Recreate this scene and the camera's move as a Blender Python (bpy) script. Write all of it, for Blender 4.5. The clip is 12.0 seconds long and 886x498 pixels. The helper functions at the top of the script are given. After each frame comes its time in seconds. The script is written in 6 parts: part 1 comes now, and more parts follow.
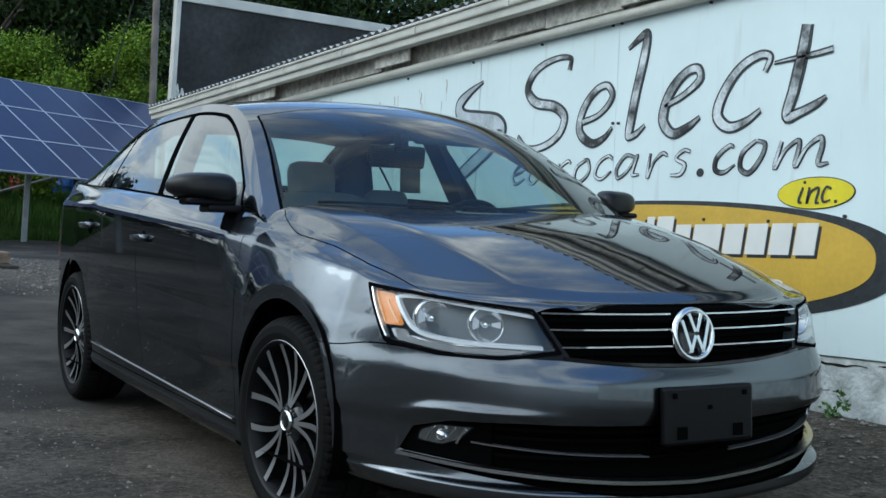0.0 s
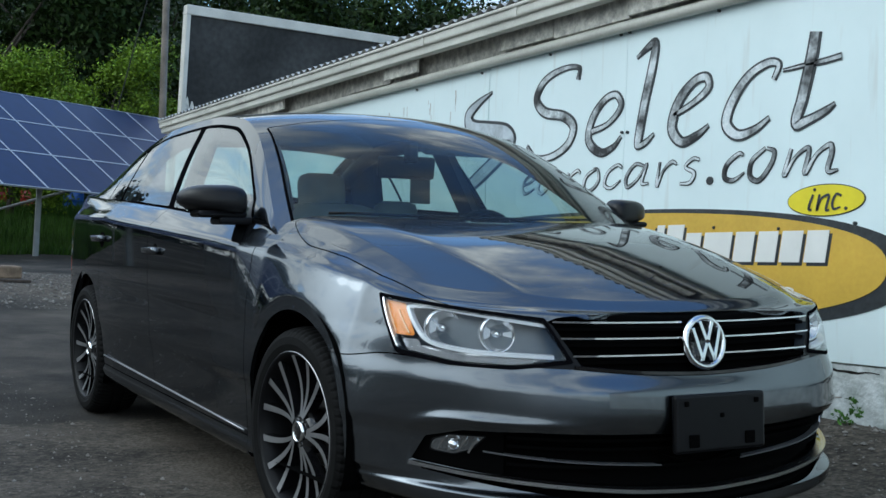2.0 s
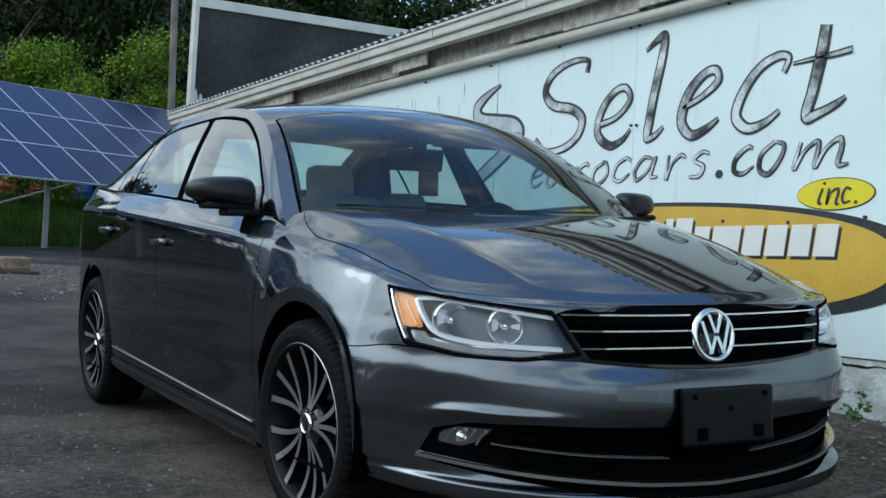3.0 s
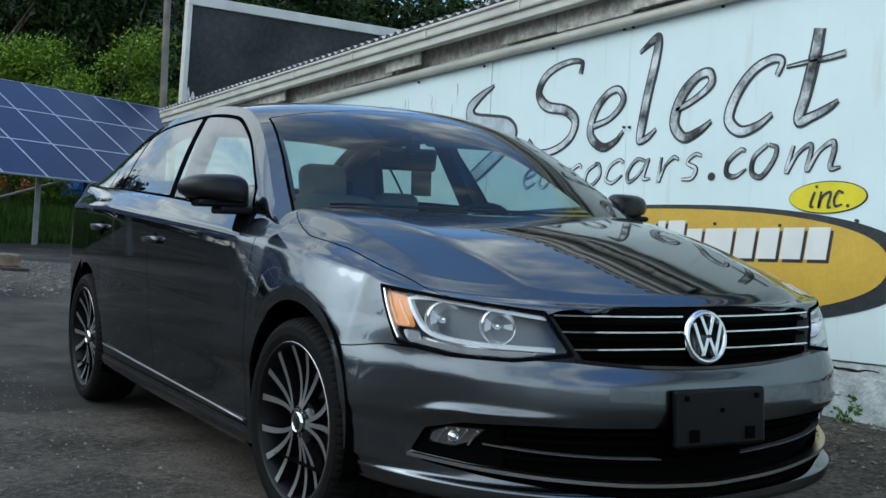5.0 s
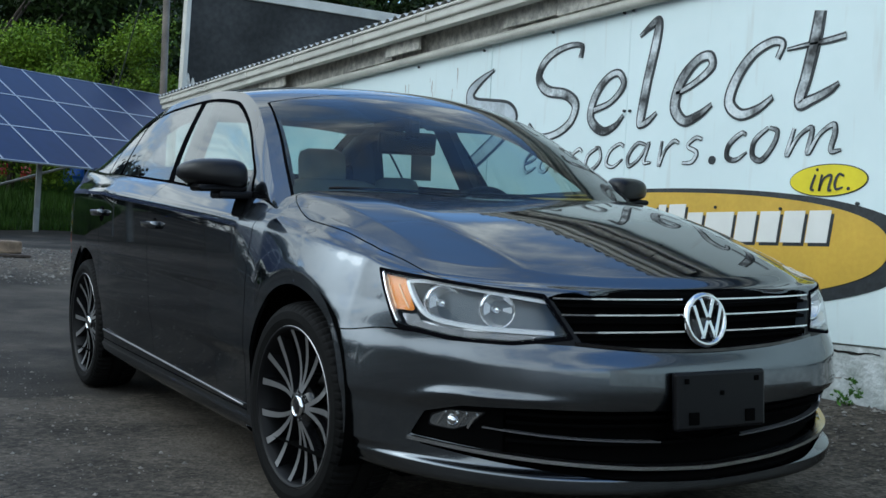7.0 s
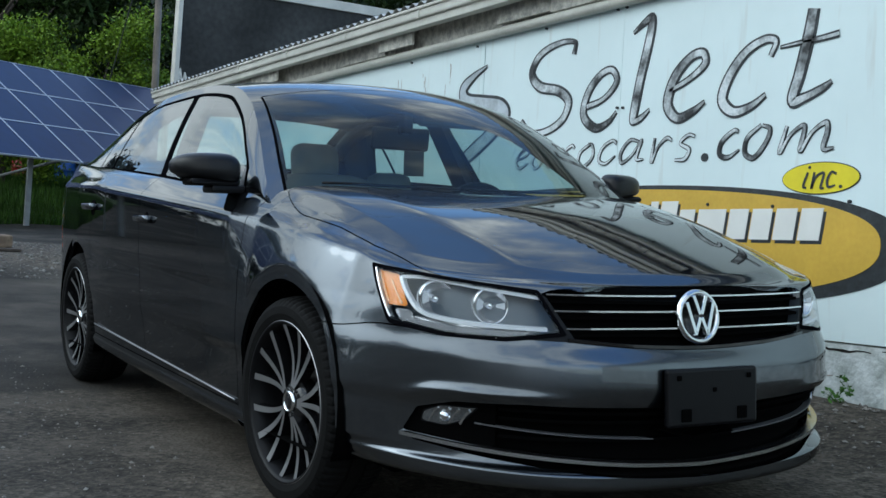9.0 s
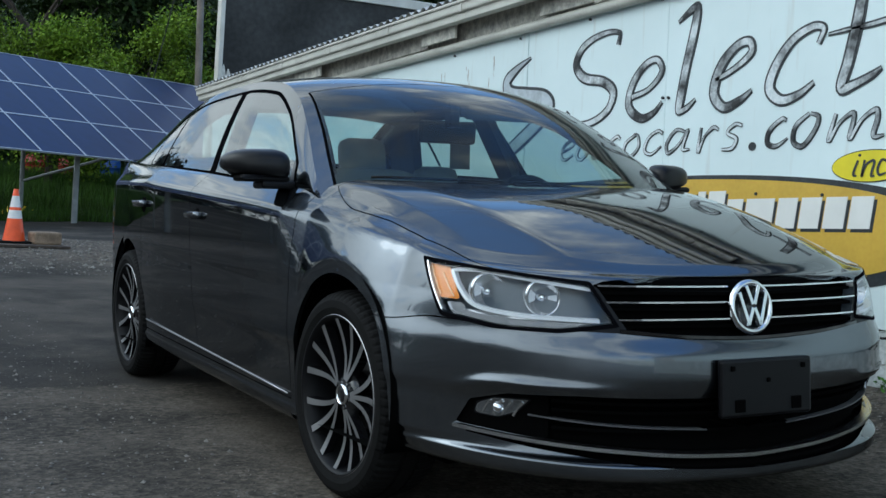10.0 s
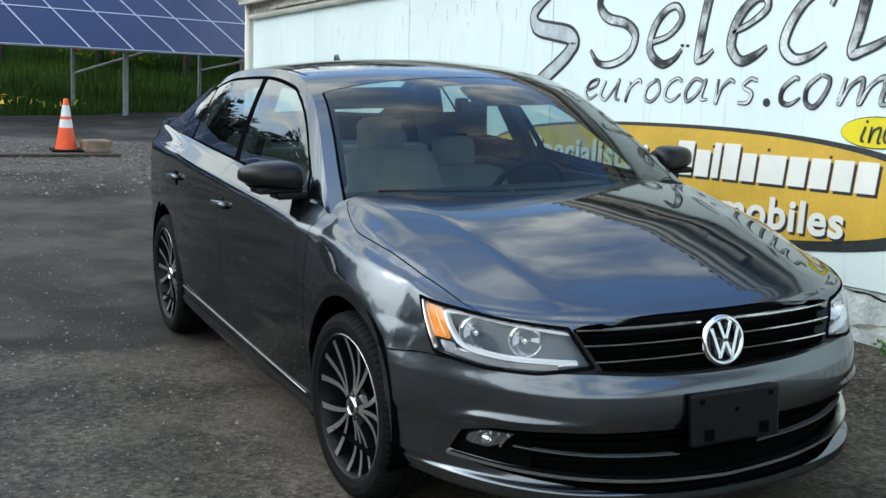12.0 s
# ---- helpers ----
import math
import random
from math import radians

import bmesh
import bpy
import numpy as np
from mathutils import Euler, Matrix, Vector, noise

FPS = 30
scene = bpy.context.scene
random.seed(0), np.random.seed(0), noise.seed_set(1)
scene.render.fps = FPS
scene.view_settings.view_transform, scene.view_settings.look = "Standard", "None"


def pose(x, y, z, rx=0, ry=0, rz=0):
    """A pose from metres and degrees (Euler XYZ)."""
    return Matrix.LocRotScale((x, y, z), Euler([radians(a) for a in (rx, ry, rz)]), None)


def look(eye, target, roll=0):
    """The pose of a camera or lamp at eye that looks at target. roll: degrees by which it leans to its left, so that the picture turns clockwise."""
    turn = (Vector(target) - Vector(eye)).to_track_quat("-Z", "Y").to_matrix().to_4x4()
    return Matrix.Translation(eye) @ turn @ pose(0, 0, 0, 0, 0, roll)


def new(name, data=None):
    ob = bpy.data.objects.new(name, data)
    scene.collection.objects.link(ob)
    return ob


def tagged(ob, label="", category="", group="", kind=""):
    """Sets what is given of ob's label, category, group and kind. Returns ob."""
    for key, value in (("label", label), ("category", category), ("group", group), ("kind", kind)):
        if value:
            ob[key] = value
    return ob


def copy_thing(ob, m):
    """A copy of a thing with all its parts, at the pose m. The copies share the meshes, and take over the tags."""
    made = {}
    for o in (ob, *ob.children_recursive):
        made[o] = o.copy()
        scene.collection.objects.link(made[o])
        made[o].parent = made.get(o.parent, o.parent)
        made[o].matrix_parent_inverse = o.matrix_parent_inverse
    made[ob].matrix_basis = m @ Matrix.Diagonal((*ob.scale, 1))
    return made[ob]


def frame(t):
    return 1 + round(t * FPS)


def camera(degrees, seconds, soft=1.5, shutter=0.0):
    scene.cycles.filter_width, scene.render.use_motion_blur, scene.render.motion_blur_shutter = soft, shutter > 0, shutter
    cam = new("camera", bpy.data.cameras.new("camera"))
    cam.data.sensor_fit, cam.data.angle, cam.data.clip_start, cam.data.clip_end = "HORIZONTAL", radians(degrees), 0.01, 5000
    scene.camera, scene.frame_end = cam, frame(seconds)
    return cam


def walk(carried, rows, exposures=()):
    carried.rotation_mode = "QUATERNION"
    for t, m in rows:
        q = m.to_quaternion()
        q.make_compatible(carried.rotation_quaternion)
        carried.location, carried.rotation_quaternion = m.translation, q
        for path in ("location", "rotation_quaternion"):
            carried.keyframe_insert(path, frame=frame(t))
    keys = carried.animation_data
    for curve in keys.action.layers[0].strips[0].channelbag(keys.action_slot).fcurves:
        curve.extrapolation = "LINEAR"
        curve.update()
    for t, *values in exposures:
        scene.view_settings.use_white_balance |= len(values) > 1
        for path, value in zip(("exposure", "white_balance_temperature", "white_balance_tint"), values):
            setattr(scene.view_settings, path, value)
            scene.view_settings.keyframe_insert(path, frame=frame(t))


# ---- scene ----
cam = camera(40.9, 12.0)
PATH = [
    (0, (4.57, -2.227, 0.934), (2.842, -1.22, 0.895), 4.1),
    (0.5, (4.568, -2.226, 0.931), (2.833, -1.233, 0.897), 3.7),
    (1, (4.57, -2.229, 0.933), (2.836, -1.233, 0.895), 3.6),
    (1.5, (4.569, -2.224, 0.933), (2.834, -1.229, 0.901), 3.3),
    (2, (4.578, -2.232, 0.932), (2.841, -1.241, 0.91), 3.6),
    (2.5, (4.576, -2.234, 0.932), (2.836, -1.25, 0.903), 3.7),
    (3, (4.572, -2.23, 0.928), (2.829, -1.25, 0.894), 3.8),
    (5, (4.566, -2.234, 0.925), (2.831, -1.241, 0.893), 4.3),
    (5.5, (4.569, -2.232, 0.922), (2.835, -1.238, 0.878), 4.2),
    (6, (4.566, -2.225, 0.924), (2.832, -1.228, 0.881), 4.0),
    (6.5, (4.566, -2.225, 0.921), (2.829, -1.234, 0.87), 4.0),
    (8.5, (4.556, -2.223, 0.916), (2.829, -1.217, 0.848), 4.5),
    (9, (4.558, -2.226, 0.916), (2.83, -1.221, 0.855), 4.4),
    (9.5, (4.559, -2.228, 0.918), (2.83, -1.224, 0.85), 4.2),
    (10, (4.558, -2.255, 0.915), (2.797, -1.311, 0.837), 3.7),
    (10.2, (4.524, -2.24, 0.896), (2.745, -1.335, 0.775), 3.6),
    (10.5, (4.459, -2.269, 0.901), (2.695, -1.331, 0.8), 4.6),
    (10.7, (4.437, -2.247, 0.978), (2.659, -1.345, 0.825), 1.1),
    (11, (4.431, -2.224, 1.132), (2.666, -1.311, 0.906), -3.1),
    (11.2, (4.462, -2.198, 1.262), (2.739, -1.231, 0.952), -0.4),
    (11.5, (4.574, -2.195, 1.374), (2.882, -1.177, 1.053), -0.2),
    (11.7, (4.669, -2.198, 1.432), (2.952, -1.265, 1.007), 1.4),
    (12, (4.81, -2.211, 1.48), (3.033, -1.351, 1.156), 2.6),
]
walk(cam, [(t, look(eye, target, roll)) for t, eye, target, roll in PATH], exposures=[(0, -0.60, 5600, 0), (6, -0.63, 5600, 0), (10, -0.67, 5600, 0), (12, -0.10, 6050, 2)])

# ---- world, sun ----
SUN_EL, SUN_AZ = 38.0, 205.0
world = bpy.data.worlds.new("sky")
scene.world = world
world.use_nodes = True
wn = world.node_tree
wn.nodes.clear()


def wnode(kind, **kw):
    n = wn.nodes.new(kind)
    for k, v in kw.items():
        n.inputs[k].default_value = v
    return n


sky = wn.nodes.new("ShaderNodeTexSky")
sky.sky_type, sky.sun_disc = "NISHITA", False
sky.sun_elevation, sky.sun_rotation = radians(SUN_EL), radians(SUN_AZ)
sky.ozone_density = 1.8
tc = wn.nodes.new("ShaderNodeTexCoord")
sep = wn.nodes.new("ShaderNodeSeparateXYZ")
wn.links.new(tc.outputs["Generated"], sep.inputs[0])
up = wn.nodes.new("ShaderNodeMath")
up.operation = "ADD"
up.inputs[1].default_value = 0.22
wn.links.new(sep.outputs["Z"], up.inputs[0])
comb = wn.nodes.new("ShaderNodeCombineXYZ")
for k in ("X", "Y"):
    d = wn.nodes.new("ShaderNodeMath")
    d.operation = "DIVIDE"
    wn.links.new(sep.outputs[k], d.inputs[0])
    wn.links.new(up.outputs[0], d.inputs[1])
    wn.links.new(d.outputs[0], comb.inputs[k])
drift = wn.nodes.new("ShaderNodeMapping")
drift.inputs["Location"].default_value = (0.4, 5.2, 0.0)
wn.links.new(comb.outputs[0], drift.inputs["Vector"])
cloud = wnode("ShaderNodeTexNoise", Scale=2.3, Detail=10.0, Roughness=0.62, Distortion=0.35)
wn.links.new(drift.outputs[0], cloud.inputs["Vector"])
ramp = wn.nodes.new("ShaderNodeValToRGB")
ramp.color_ramp.elements[0].position, ramp.color_ramp.elements[1].position = 0.325, 0.52
# the clouds are massed on one side of the sky, the other side is mostly clear
bank = wn.nodes.new("ShaderNodeMath")
bank.operation = "MULTIPLY_ADD"
bank.inputs[1].default_value = -0.17
wn.links.new(sep.outputs["Y"], bank.inputs[0])
wn.links.new(cloud.outputs[0], bank.inputs[2])
thin = wn.nodes.new("ShaderNodeMath")
thin.operation = "MULTIPLY_ADD"
thin.inputs[1].default_value = -0.085
wn.links.new(sep.outputs["Z"], thin.inputs[0])
wn.links.new(bank.outputs[0], thin.inputs[2])
wn.links.new(thin.outputs[0], ramp.inputs[0])
mixw = wn.nodes.new("ShaderNodeMixRGB")
body = wn.nodes.new("ShaderNodeValToRGB")
body.color_ramp.elements[0].position, body.color_ramp.elements[1].position = 0.40, 0.55
body.color_ramp.elements[0].color, body.color_ramp.elements[1].color = (0.25, 0.262, 0.285, 1), (1, 0.99, 0.97, 1)
wn.links.new(thin.outputs[0], body.inputs[0])
bright = wn.nodes.new("ShaderNodeMixRGB")
bright.blend_type = "MULTIPLY"
bright.inputs[0].default_value = 1.0
bright.inputs[2].default_value = (18, 18, 18, 1)
# clouds near the sun are lit through and glow more strongly
glow_dir = wn.nodes.new("ShaderNodeVectorMath")
glow_dir.operation = "DOT_PRODUCT"
glow_dir.inputs[1].default_value = (-0.333, -0.714, 0.616)
wn.links.new(tc.outputs["Generated"], glow_dir.inputs[0])
glow_pow, glow = wn.nodes.new("ShaderNodeMath"), wn.nodes.new("ShaderNodeMath")
glow_pow.operation, glow.operation, glow_pow.use_clamp = "POWER", "MULTIPLY_ADD", True
glow_pow.inputs[1].default_value, glow.inputs[1].default_value, glow.inputs[2].default_value = 6.0, 0.9, 0.8
wn.links.new(glow_dir.outputs["Value"], glow_pow.inputs[0])
wn.links.new(glow_pow.outputs[0], glow.inputs[0])
lit = wn.nodes.new("ShaderNodeMixRGB")
lit.blend_type = "MULTIPLY"
lit.inputs[0].default_value = 1.0
wn.links.new(body.outputs[0], lit.inputs[1])
wn.links.new(glow.outputs[0], lit.inputs[2])
wn.links.new(lit.outputs[0], bright.inputs[1])
wn.links.new(bright.outputs[0], mixw.inputs[2])
wn.links.new(ramp.outputs[0], mixw.inputs[0])
clear = wn.nodes.new("ShaderNodeMixRGB")
clear.blend_type = "MULTIPLY"
clear.inputs[0].default_value = 1.0
clear.inputs[2].default_value = (3.2, 3.3, 3.5, 1)
wn.links.new(sky.outputs[0], clear.inputs[1])
wn.links.new(clear.outputs[0], mixw.inputs[1])
bg = wnode("ShaderNodeBackground", Strength=0.15)
wn.links.new(mixw.outputs[0], bg.inputs[0])
wout = wn.nodes.new("ShaderNodeOutputWorld")
wn.links.new(bg.outputs[0], wout.inputs[0])

sun_data = bpy.data.lights.new("sun", "SUN")
sun_data.energy, sun_data.angle, sun_data.color = 0.42, radians(20), (1.0, 0.95, 0.88)
sun = new("sun", sun_data)
sun.rotation_euler = (radians(90 - SUN_EL), 0, radians(180 - SUN_AZ))


# ---- materials ----
def material(name, color, rough=0.6, metal=0.0, vary=0.25, scale=6.0, fine=60.0, bump=0.2, dist=0.004, coat=0.0, spec=0.5, second=None, island=False):
    """A surface with variation at two scales: broad stains and fine grain, and fine relief."""
    m = bpy.data.materials.new(name)
    m.use_nodes = True
    t = m.node_tree
    p = t.nodes["Principled BSDF"]
    p.inputs["Roughness"].default_value, p.inputs["Metallic"].default_value = rough, metal
    p.inputs["Coat Weight"].default_value, p.inputs["Coat Roughness"].default_value = coat, 0.03
    p.inputs["Specular IOR Level"].default_value = spec
    c = t.nodes.new("ShaderNodeTexCoord")
    n1, n2 = t.nodes.new("ShaderNodeTexNoise"), t.nodes.new("ShaderNodeTexNoise")
    n1.inputs["Scale"].default_value, n1.inputs["Detail"].default_value = scale, 5
    n2.inputs["Scale"].default_value, n2.inputs["Detail"].default_value = fine, 3
    for n in (n1, n2):
        t.links.new(c.outputs["Object"], n.inputs["Vector"])
    r = t.nodes.new("ShaderNodeValToRGB")
    r.color_ramp.elements[0].position, r.color_ramp.elements[1].position = 0.32, 0.68
    dark = tuple(v * (1 - vary) for v in color)
    lite = second or tuple(min(1, v * (1 + vary * 0.7)) for v in color)
    r.color_ramp.elements[0].color, r.color_ramp.elements[1].color = (*dark, 1), (*lite, 1)
    t.links.new(n1.outputs[0], r.inputs[0])
    mx = t.nodes.new("ShaderNodeMixRGB")
    mx.blend_type = "OVERLAY"
    mx.inputs[0].default_value = min(1, vary * 1.2)
    t.links.new(r.outputs[0], mx.inputs[1])
    t.links.new(n2.outputs[0], mx.inputs[2])
    out = mx.outputs[0]
    if island:
        g = t.nodes.new("ShaderNodeNewGeometry")
        hv = t.nodes.new("ShaderNodeHueSaturation")
        mp = t.nodes.new("ShaderNodeMapRange")
        mp.inputs["To Min"].default_value, mp.inputs["To Max"].default_value = 0.55, 1.5
        t.links.new(g.outputs["Random Per Island"], mp.inputs[0])
        t.links.new(mp.outputs[0], hv.inputs["Value"])
        t.links.new(out, hv.inputs["Color"])
        out = hv.outputs[0]
    t.links.new(out, p.inputs["Base Color"])
    if bump:
        b = t.nodes.new("ShaderNodeBump")
        b.inputs["Strength"].default_value, b.inputs["Distance"].default_value = bump, dist
        t.links.new(n2.outputs[0], b.inputs["Height"])
        t.links.new(b.outputs[0], p.inputs["Normal"])
    return m


def plain(name, color, rough=0.5, metal=0.0, coat=0.0, spec=0.5):
    return material(name, color, rough, metal, 0.05, 6, 1400, 0.0, coat=coat, spec=spec)


def glass(name, tint, gloss=0.02, ior=1.5):
    m = bpy.data.materials.new(name)
    m.use_nodes = True
    t = m.node_tree
    t.nodes.clear()
    tr, gl = t.nodes.new("ShaderNodeBsdfTransparent"), t.nodes.new("ShaderNodeBsdfGlossy")
    tr.inputs[0].default_value = (*tint, 1)
    gl.inputs["Roughness"].default_value = gloss
    lw, pw, ma = t.nodes.new("ShaderNodeLayerWeight"), t.nodes.new("ShaderNodeMath"), t.nodes.new("ShaderNodeMath")
    lw.inputs[0].default_value = 0.5
    pw.operation, ma.operation = "POWER", "MULTIPLY_ADD"
    pw.inputs[1].default_value = 4.8
    f0 = ((ior - 1) / (ior + 1)) ** 2 * 1.7
    ma.inputs[1].default_value, ma.inputs[2].default_value = 1 - f0, f0
    t.links.new(lw.outputs["Facing"], pw.inputs[0])
    t.links.new(pw.outputs[0], ma.inputs[0])
    mx, o = t.nodes.new("ShaderNodeMixShader"), t.nodes.new("ShaderNodeOutputMaterial")
    t.links.new(ma.outputs[0], mx.inputs[0])
    t.links.new(tr.outputs[0], mx.inputs[1])
    t.links.new(gl.outputs[0], mx.inputs[2])
    t.links.new(mx.outputs[0], o.inputs[0])
    return m


PAINT = material("grey_metallic_paint", (0.118, 0.132, 0.150), 0.24, 1.0, 0.05, 3, 900, 0.0, coat=1.0, spec=0.25)
PAINT.node_tree.nodes["Principled BSDF"].inputs["Specular Tint"].default_value = (0.1, 0.1, 0.1, 1)
PAINT.node_tree.nodes["Principled BSDF"].inputs["Coat IOR"].default_value = 1.58
BLACK = plain("black_plastic", (0.004, 0.004, 0.005), 0.45, spec=0.2)
MIRRORBLACK = plain("satin_black", (0.005, 0.005, 0.006), 0.34, spec=0.3)
WINTRIM = plain("black_window_trim", (0.004, 0.004, 0.005), 0.5, spec=0.0)
GLOSSBLACK = plain("gloss_black", (0.006, 0.006, 0.007), 0.08, coat=0.6)
RUBBER = material("rubber", (0.005, 0.005, 0.005), 0.75, 0, 0.3, 30, 200, 0.3, 0.001, spec=0.12)
CHROME = plain("chrome", (0.78, 0.79, 0.8), 0.07, 1.0)
SATIN = plain("satin_metal", (0.5, 0.51, 0.52), 0.25, 1.0)
ALLOY = plain("machined_alloy", (0.42, 0.42, 0.43), 0.32, 0.85)
DULL = plain("dull_grey_plastic", (0.09, 0.09, 0.095), 0.35)
# near-black that paints deep shade into openings; also used on black plastic
OPENING_BLACK = plain("wheel_well", (0.002, 0.002, 0.002), 0.9, spec=0.02)
WINDOW = glass("window_glass", (0.60, 0.70, 0.68), 0.0, 1.75)
SCREEN = glass("windscreen_glass", (0.64, 0.77, 0.77), 0.0, 1.42)
LENS = glass("lamp_lens", (0.95, 0.96, 0.97), 0.0, 1.34)
SEAT = material("seat_cloth", (0.25, 0.24, 0.215), 0.8, 0, 0.12, 12, 300, 0.2, 0.001)
TRIM = material("interior_trim", (0.012, 0.013, 0.015), 0.7, 0, 0.2, 8, 120, 0.2, 0.001)
FLATGREY = plain("grey_card", (0.20, 0.20, 0.19), 0.8)
HEADLINER = plain("headliner", (0.05, 0.05, 0.05), 0.9)
AMBER = plain("amber_reflector", (0.86, 0.30, 0.05), 0.2, coat=0.5)
AMBERPALE = plain("pale_amber_facet", (0.92, 0.62, 0.34), 0.2, coat=0.5)
LEDWHITE = plain("white_light_guide", (0.86, 0.88, 0.9), 0.25, coat=0.5)
FOGBOWL = plain("fog_reflector", (0.30, 0.31, 0.32), 0.22, 0.9)
REFLECTOR = plain("bright_reflector", (0.78, 0.79, 0.81), 0.16, 0.7)


# ---- mesh helpers ----
def build(name, verts, faces, mats, parent=None, label="", smooth=True, slots=None):
    """One mesh object from arrays, under its thing if a parent is given."""
    me = bpy.data.meshes.new(name)
    me.from_pydata([tuple(map(float, v)) for v in verts], [], [tuple(map(int, f)) for f in faces])
    for m in (mats if isinstance(mats, (list, tuple)) else [mats]):
        me.materials.append(m)
    me.polygons.foreach_set("use_smooth", [smooth] * len(me.polygons))
    if slots is not None:
        me.polygons.foreach_set("material_index", list(slots))
    me.update()
    ob = new(name, me)
    ob.parent = parent
    return tagged(ob, label=label)


def part(name, bm, mat, parent=None, label="", smooth=False):
    me = bpy.data.meshes.new(name)
    bm.normal_update()
    bm.to_mesh(me)
    bm.free()
    for m in (mat if isinstance(mat, (list, tuple)) else [mat]):
        me.materials.append(m)
    me.polygons.foreach_set("use_smooth", [smooth] * len(me.polygons))
    ob = new(name, me)
    ob.parent = parent
    return tagged(ob, label=label)


def thing(name, label, category, group="", at=None):
    e = new(name)
    e.empty_display_size = 0.1
    if at is not None:
        e.matrix_world = at
    return tagged(e, label, category, group)


def box(bm, lo, hi, bevel=0.0, m=None, seg=2):
    r = bmesh.ops.create_cube(bm, size=1)["verts"]
    for v in r:
        v.co = Vector([lo[i] + (v.co[i] + 0.5) * (hi[i] - lo[i]) for i in range(3)])
    if m is not None:
        bmesh.ops.transform(bm, matrix=m, verts=r)
    if bevel:
        es = list({e for v in r for e in v.link_edges})
        bmesh.ops.bevel(bm, geom=es, offset=bevel, segments=seg, affect="EDGES", profile=0.5)
    return bm


def boxed(lo, hi, bevel=0.0, m=None):
    return box(bmesh.new(), lo, hi, bevel, m)


def rod(bm, a, b, r, seg=10, r2=None):
    a, b = Vector(a), Vector(b)
    d = b - a
    m = Matrix.Translation((a + b) / 2) @ d.to_track_quat("Z", "Y").to_matrix().to_4x4()
    bmesh.ops.create_cone(bm, cap_ends=True, segments=seg, radius1=r, radius2=r if r2 is None else r2, depth=d.length, matrix=m)
    return bm


def tube(pts, r, n=8):
    """A round bar bent through points, as one mesh."""
    pts = [Vector(p) for p in pts]
    V, F = [], []
    for i, p in enumerate(pts):
        d = (pts[min(i + 1, len(pts) - 1)] - pts[max(i - 1, 0)]).normalized()
        u = d.orthogonal().normalized() if abs(d.z) > 0.9 else d.cross(Vector((0, 0, 1))).normalized()
        w = d.cross(u)
        V += [p + (u * math.cos(a) + w * math.sin(a)) * r for a in np.linspace(0, 2 * math.pi, n + 1)[:-1]]
    for i in range(len(pts) - 1):
        F += [(i * n + j, i * n + (j + 1) % n, (i + 1) * n + (j + 1) % n, (i + 1) * n + j) for j in range(n)]
    F += [tuple(range(n))[::-1], tuple((len(pts) - 1) * n + j for j in range(n))]
    return V, F


def lathe(profile, n=48, axis="y"):
    """Turn a profile of (radius, along) round an axis."""
    V, F = [], []
    k = len(profile)
    for i in range(n):
        a = 2 * math.pi * i / n
        for r, h in profile:
            V.append((r * math.cos(a), h, r * math.sin(a)) if axis == "y" else (r * math.cos(a), r * math.sin(a), h))
    for i in range(n):
        j = (i + 1) % n
        for q in range(k - 1):
            F.append((i * k + q, i * k + q + 1, j * k + q + 1, j * k + q))
    return V, F


def pchip(xs, ys):
    """A smooth curve through a few points, without overshoot."""
    xs, ys = np.asarray(xs, float), np.asarray(ys, float)
    if xs[0] > xs[-1]:
        xs, ys = xs[::-1], ys[::-1]
    h, d = np.diff(xs), np.diff(ys, axis=0).astype(float)
    hh = h.reshape(-1, *([1] * (ys.ndim - 1)))
    d = d / hh
    m = np.zeros_like(ys)
    if len(xs) > 2:
        w1, w2 = 2 * hh[1:] + hh[:-1], hh[1:] + 2 * hh[:-1]
        ok = d[1:] * d[:-1] > 0
        safe = lambda q: np.where(q == 0, 1, q)
        m[1:-1] = np.where(ok, (w1 + w2) / (w1 / safe(d[:-1]) + w2 / safe(d[1:])), 0)
    m[0], m[-1] = d[0], d[-1]

    def f(x):
        x = np.clip(np.asarray(x, float), xs[0], xs[-1])
        i = np.clip(np.searchsorted(xs, x, side="right") - 1, 0, len(xs) - 2)
        t = (x - xs[i]) / h[i]
        hi = h[i]
        if ys.ndim > 1:
            sh = t.shape + (1,) * (ys.ndim - 1)
            t, hi = t.reshape(sh), hi.reshape(sh)
        return (2 * t**3 - 3 * t**2 + 1) * ys[i] + (t**3 - 2 * t**2 + t) * hi * m[i] + (3 * t**2 - 2 * t**3) * ys[i + 1] + (t**3 - t**2) * hi * m[i + 1]

    return f


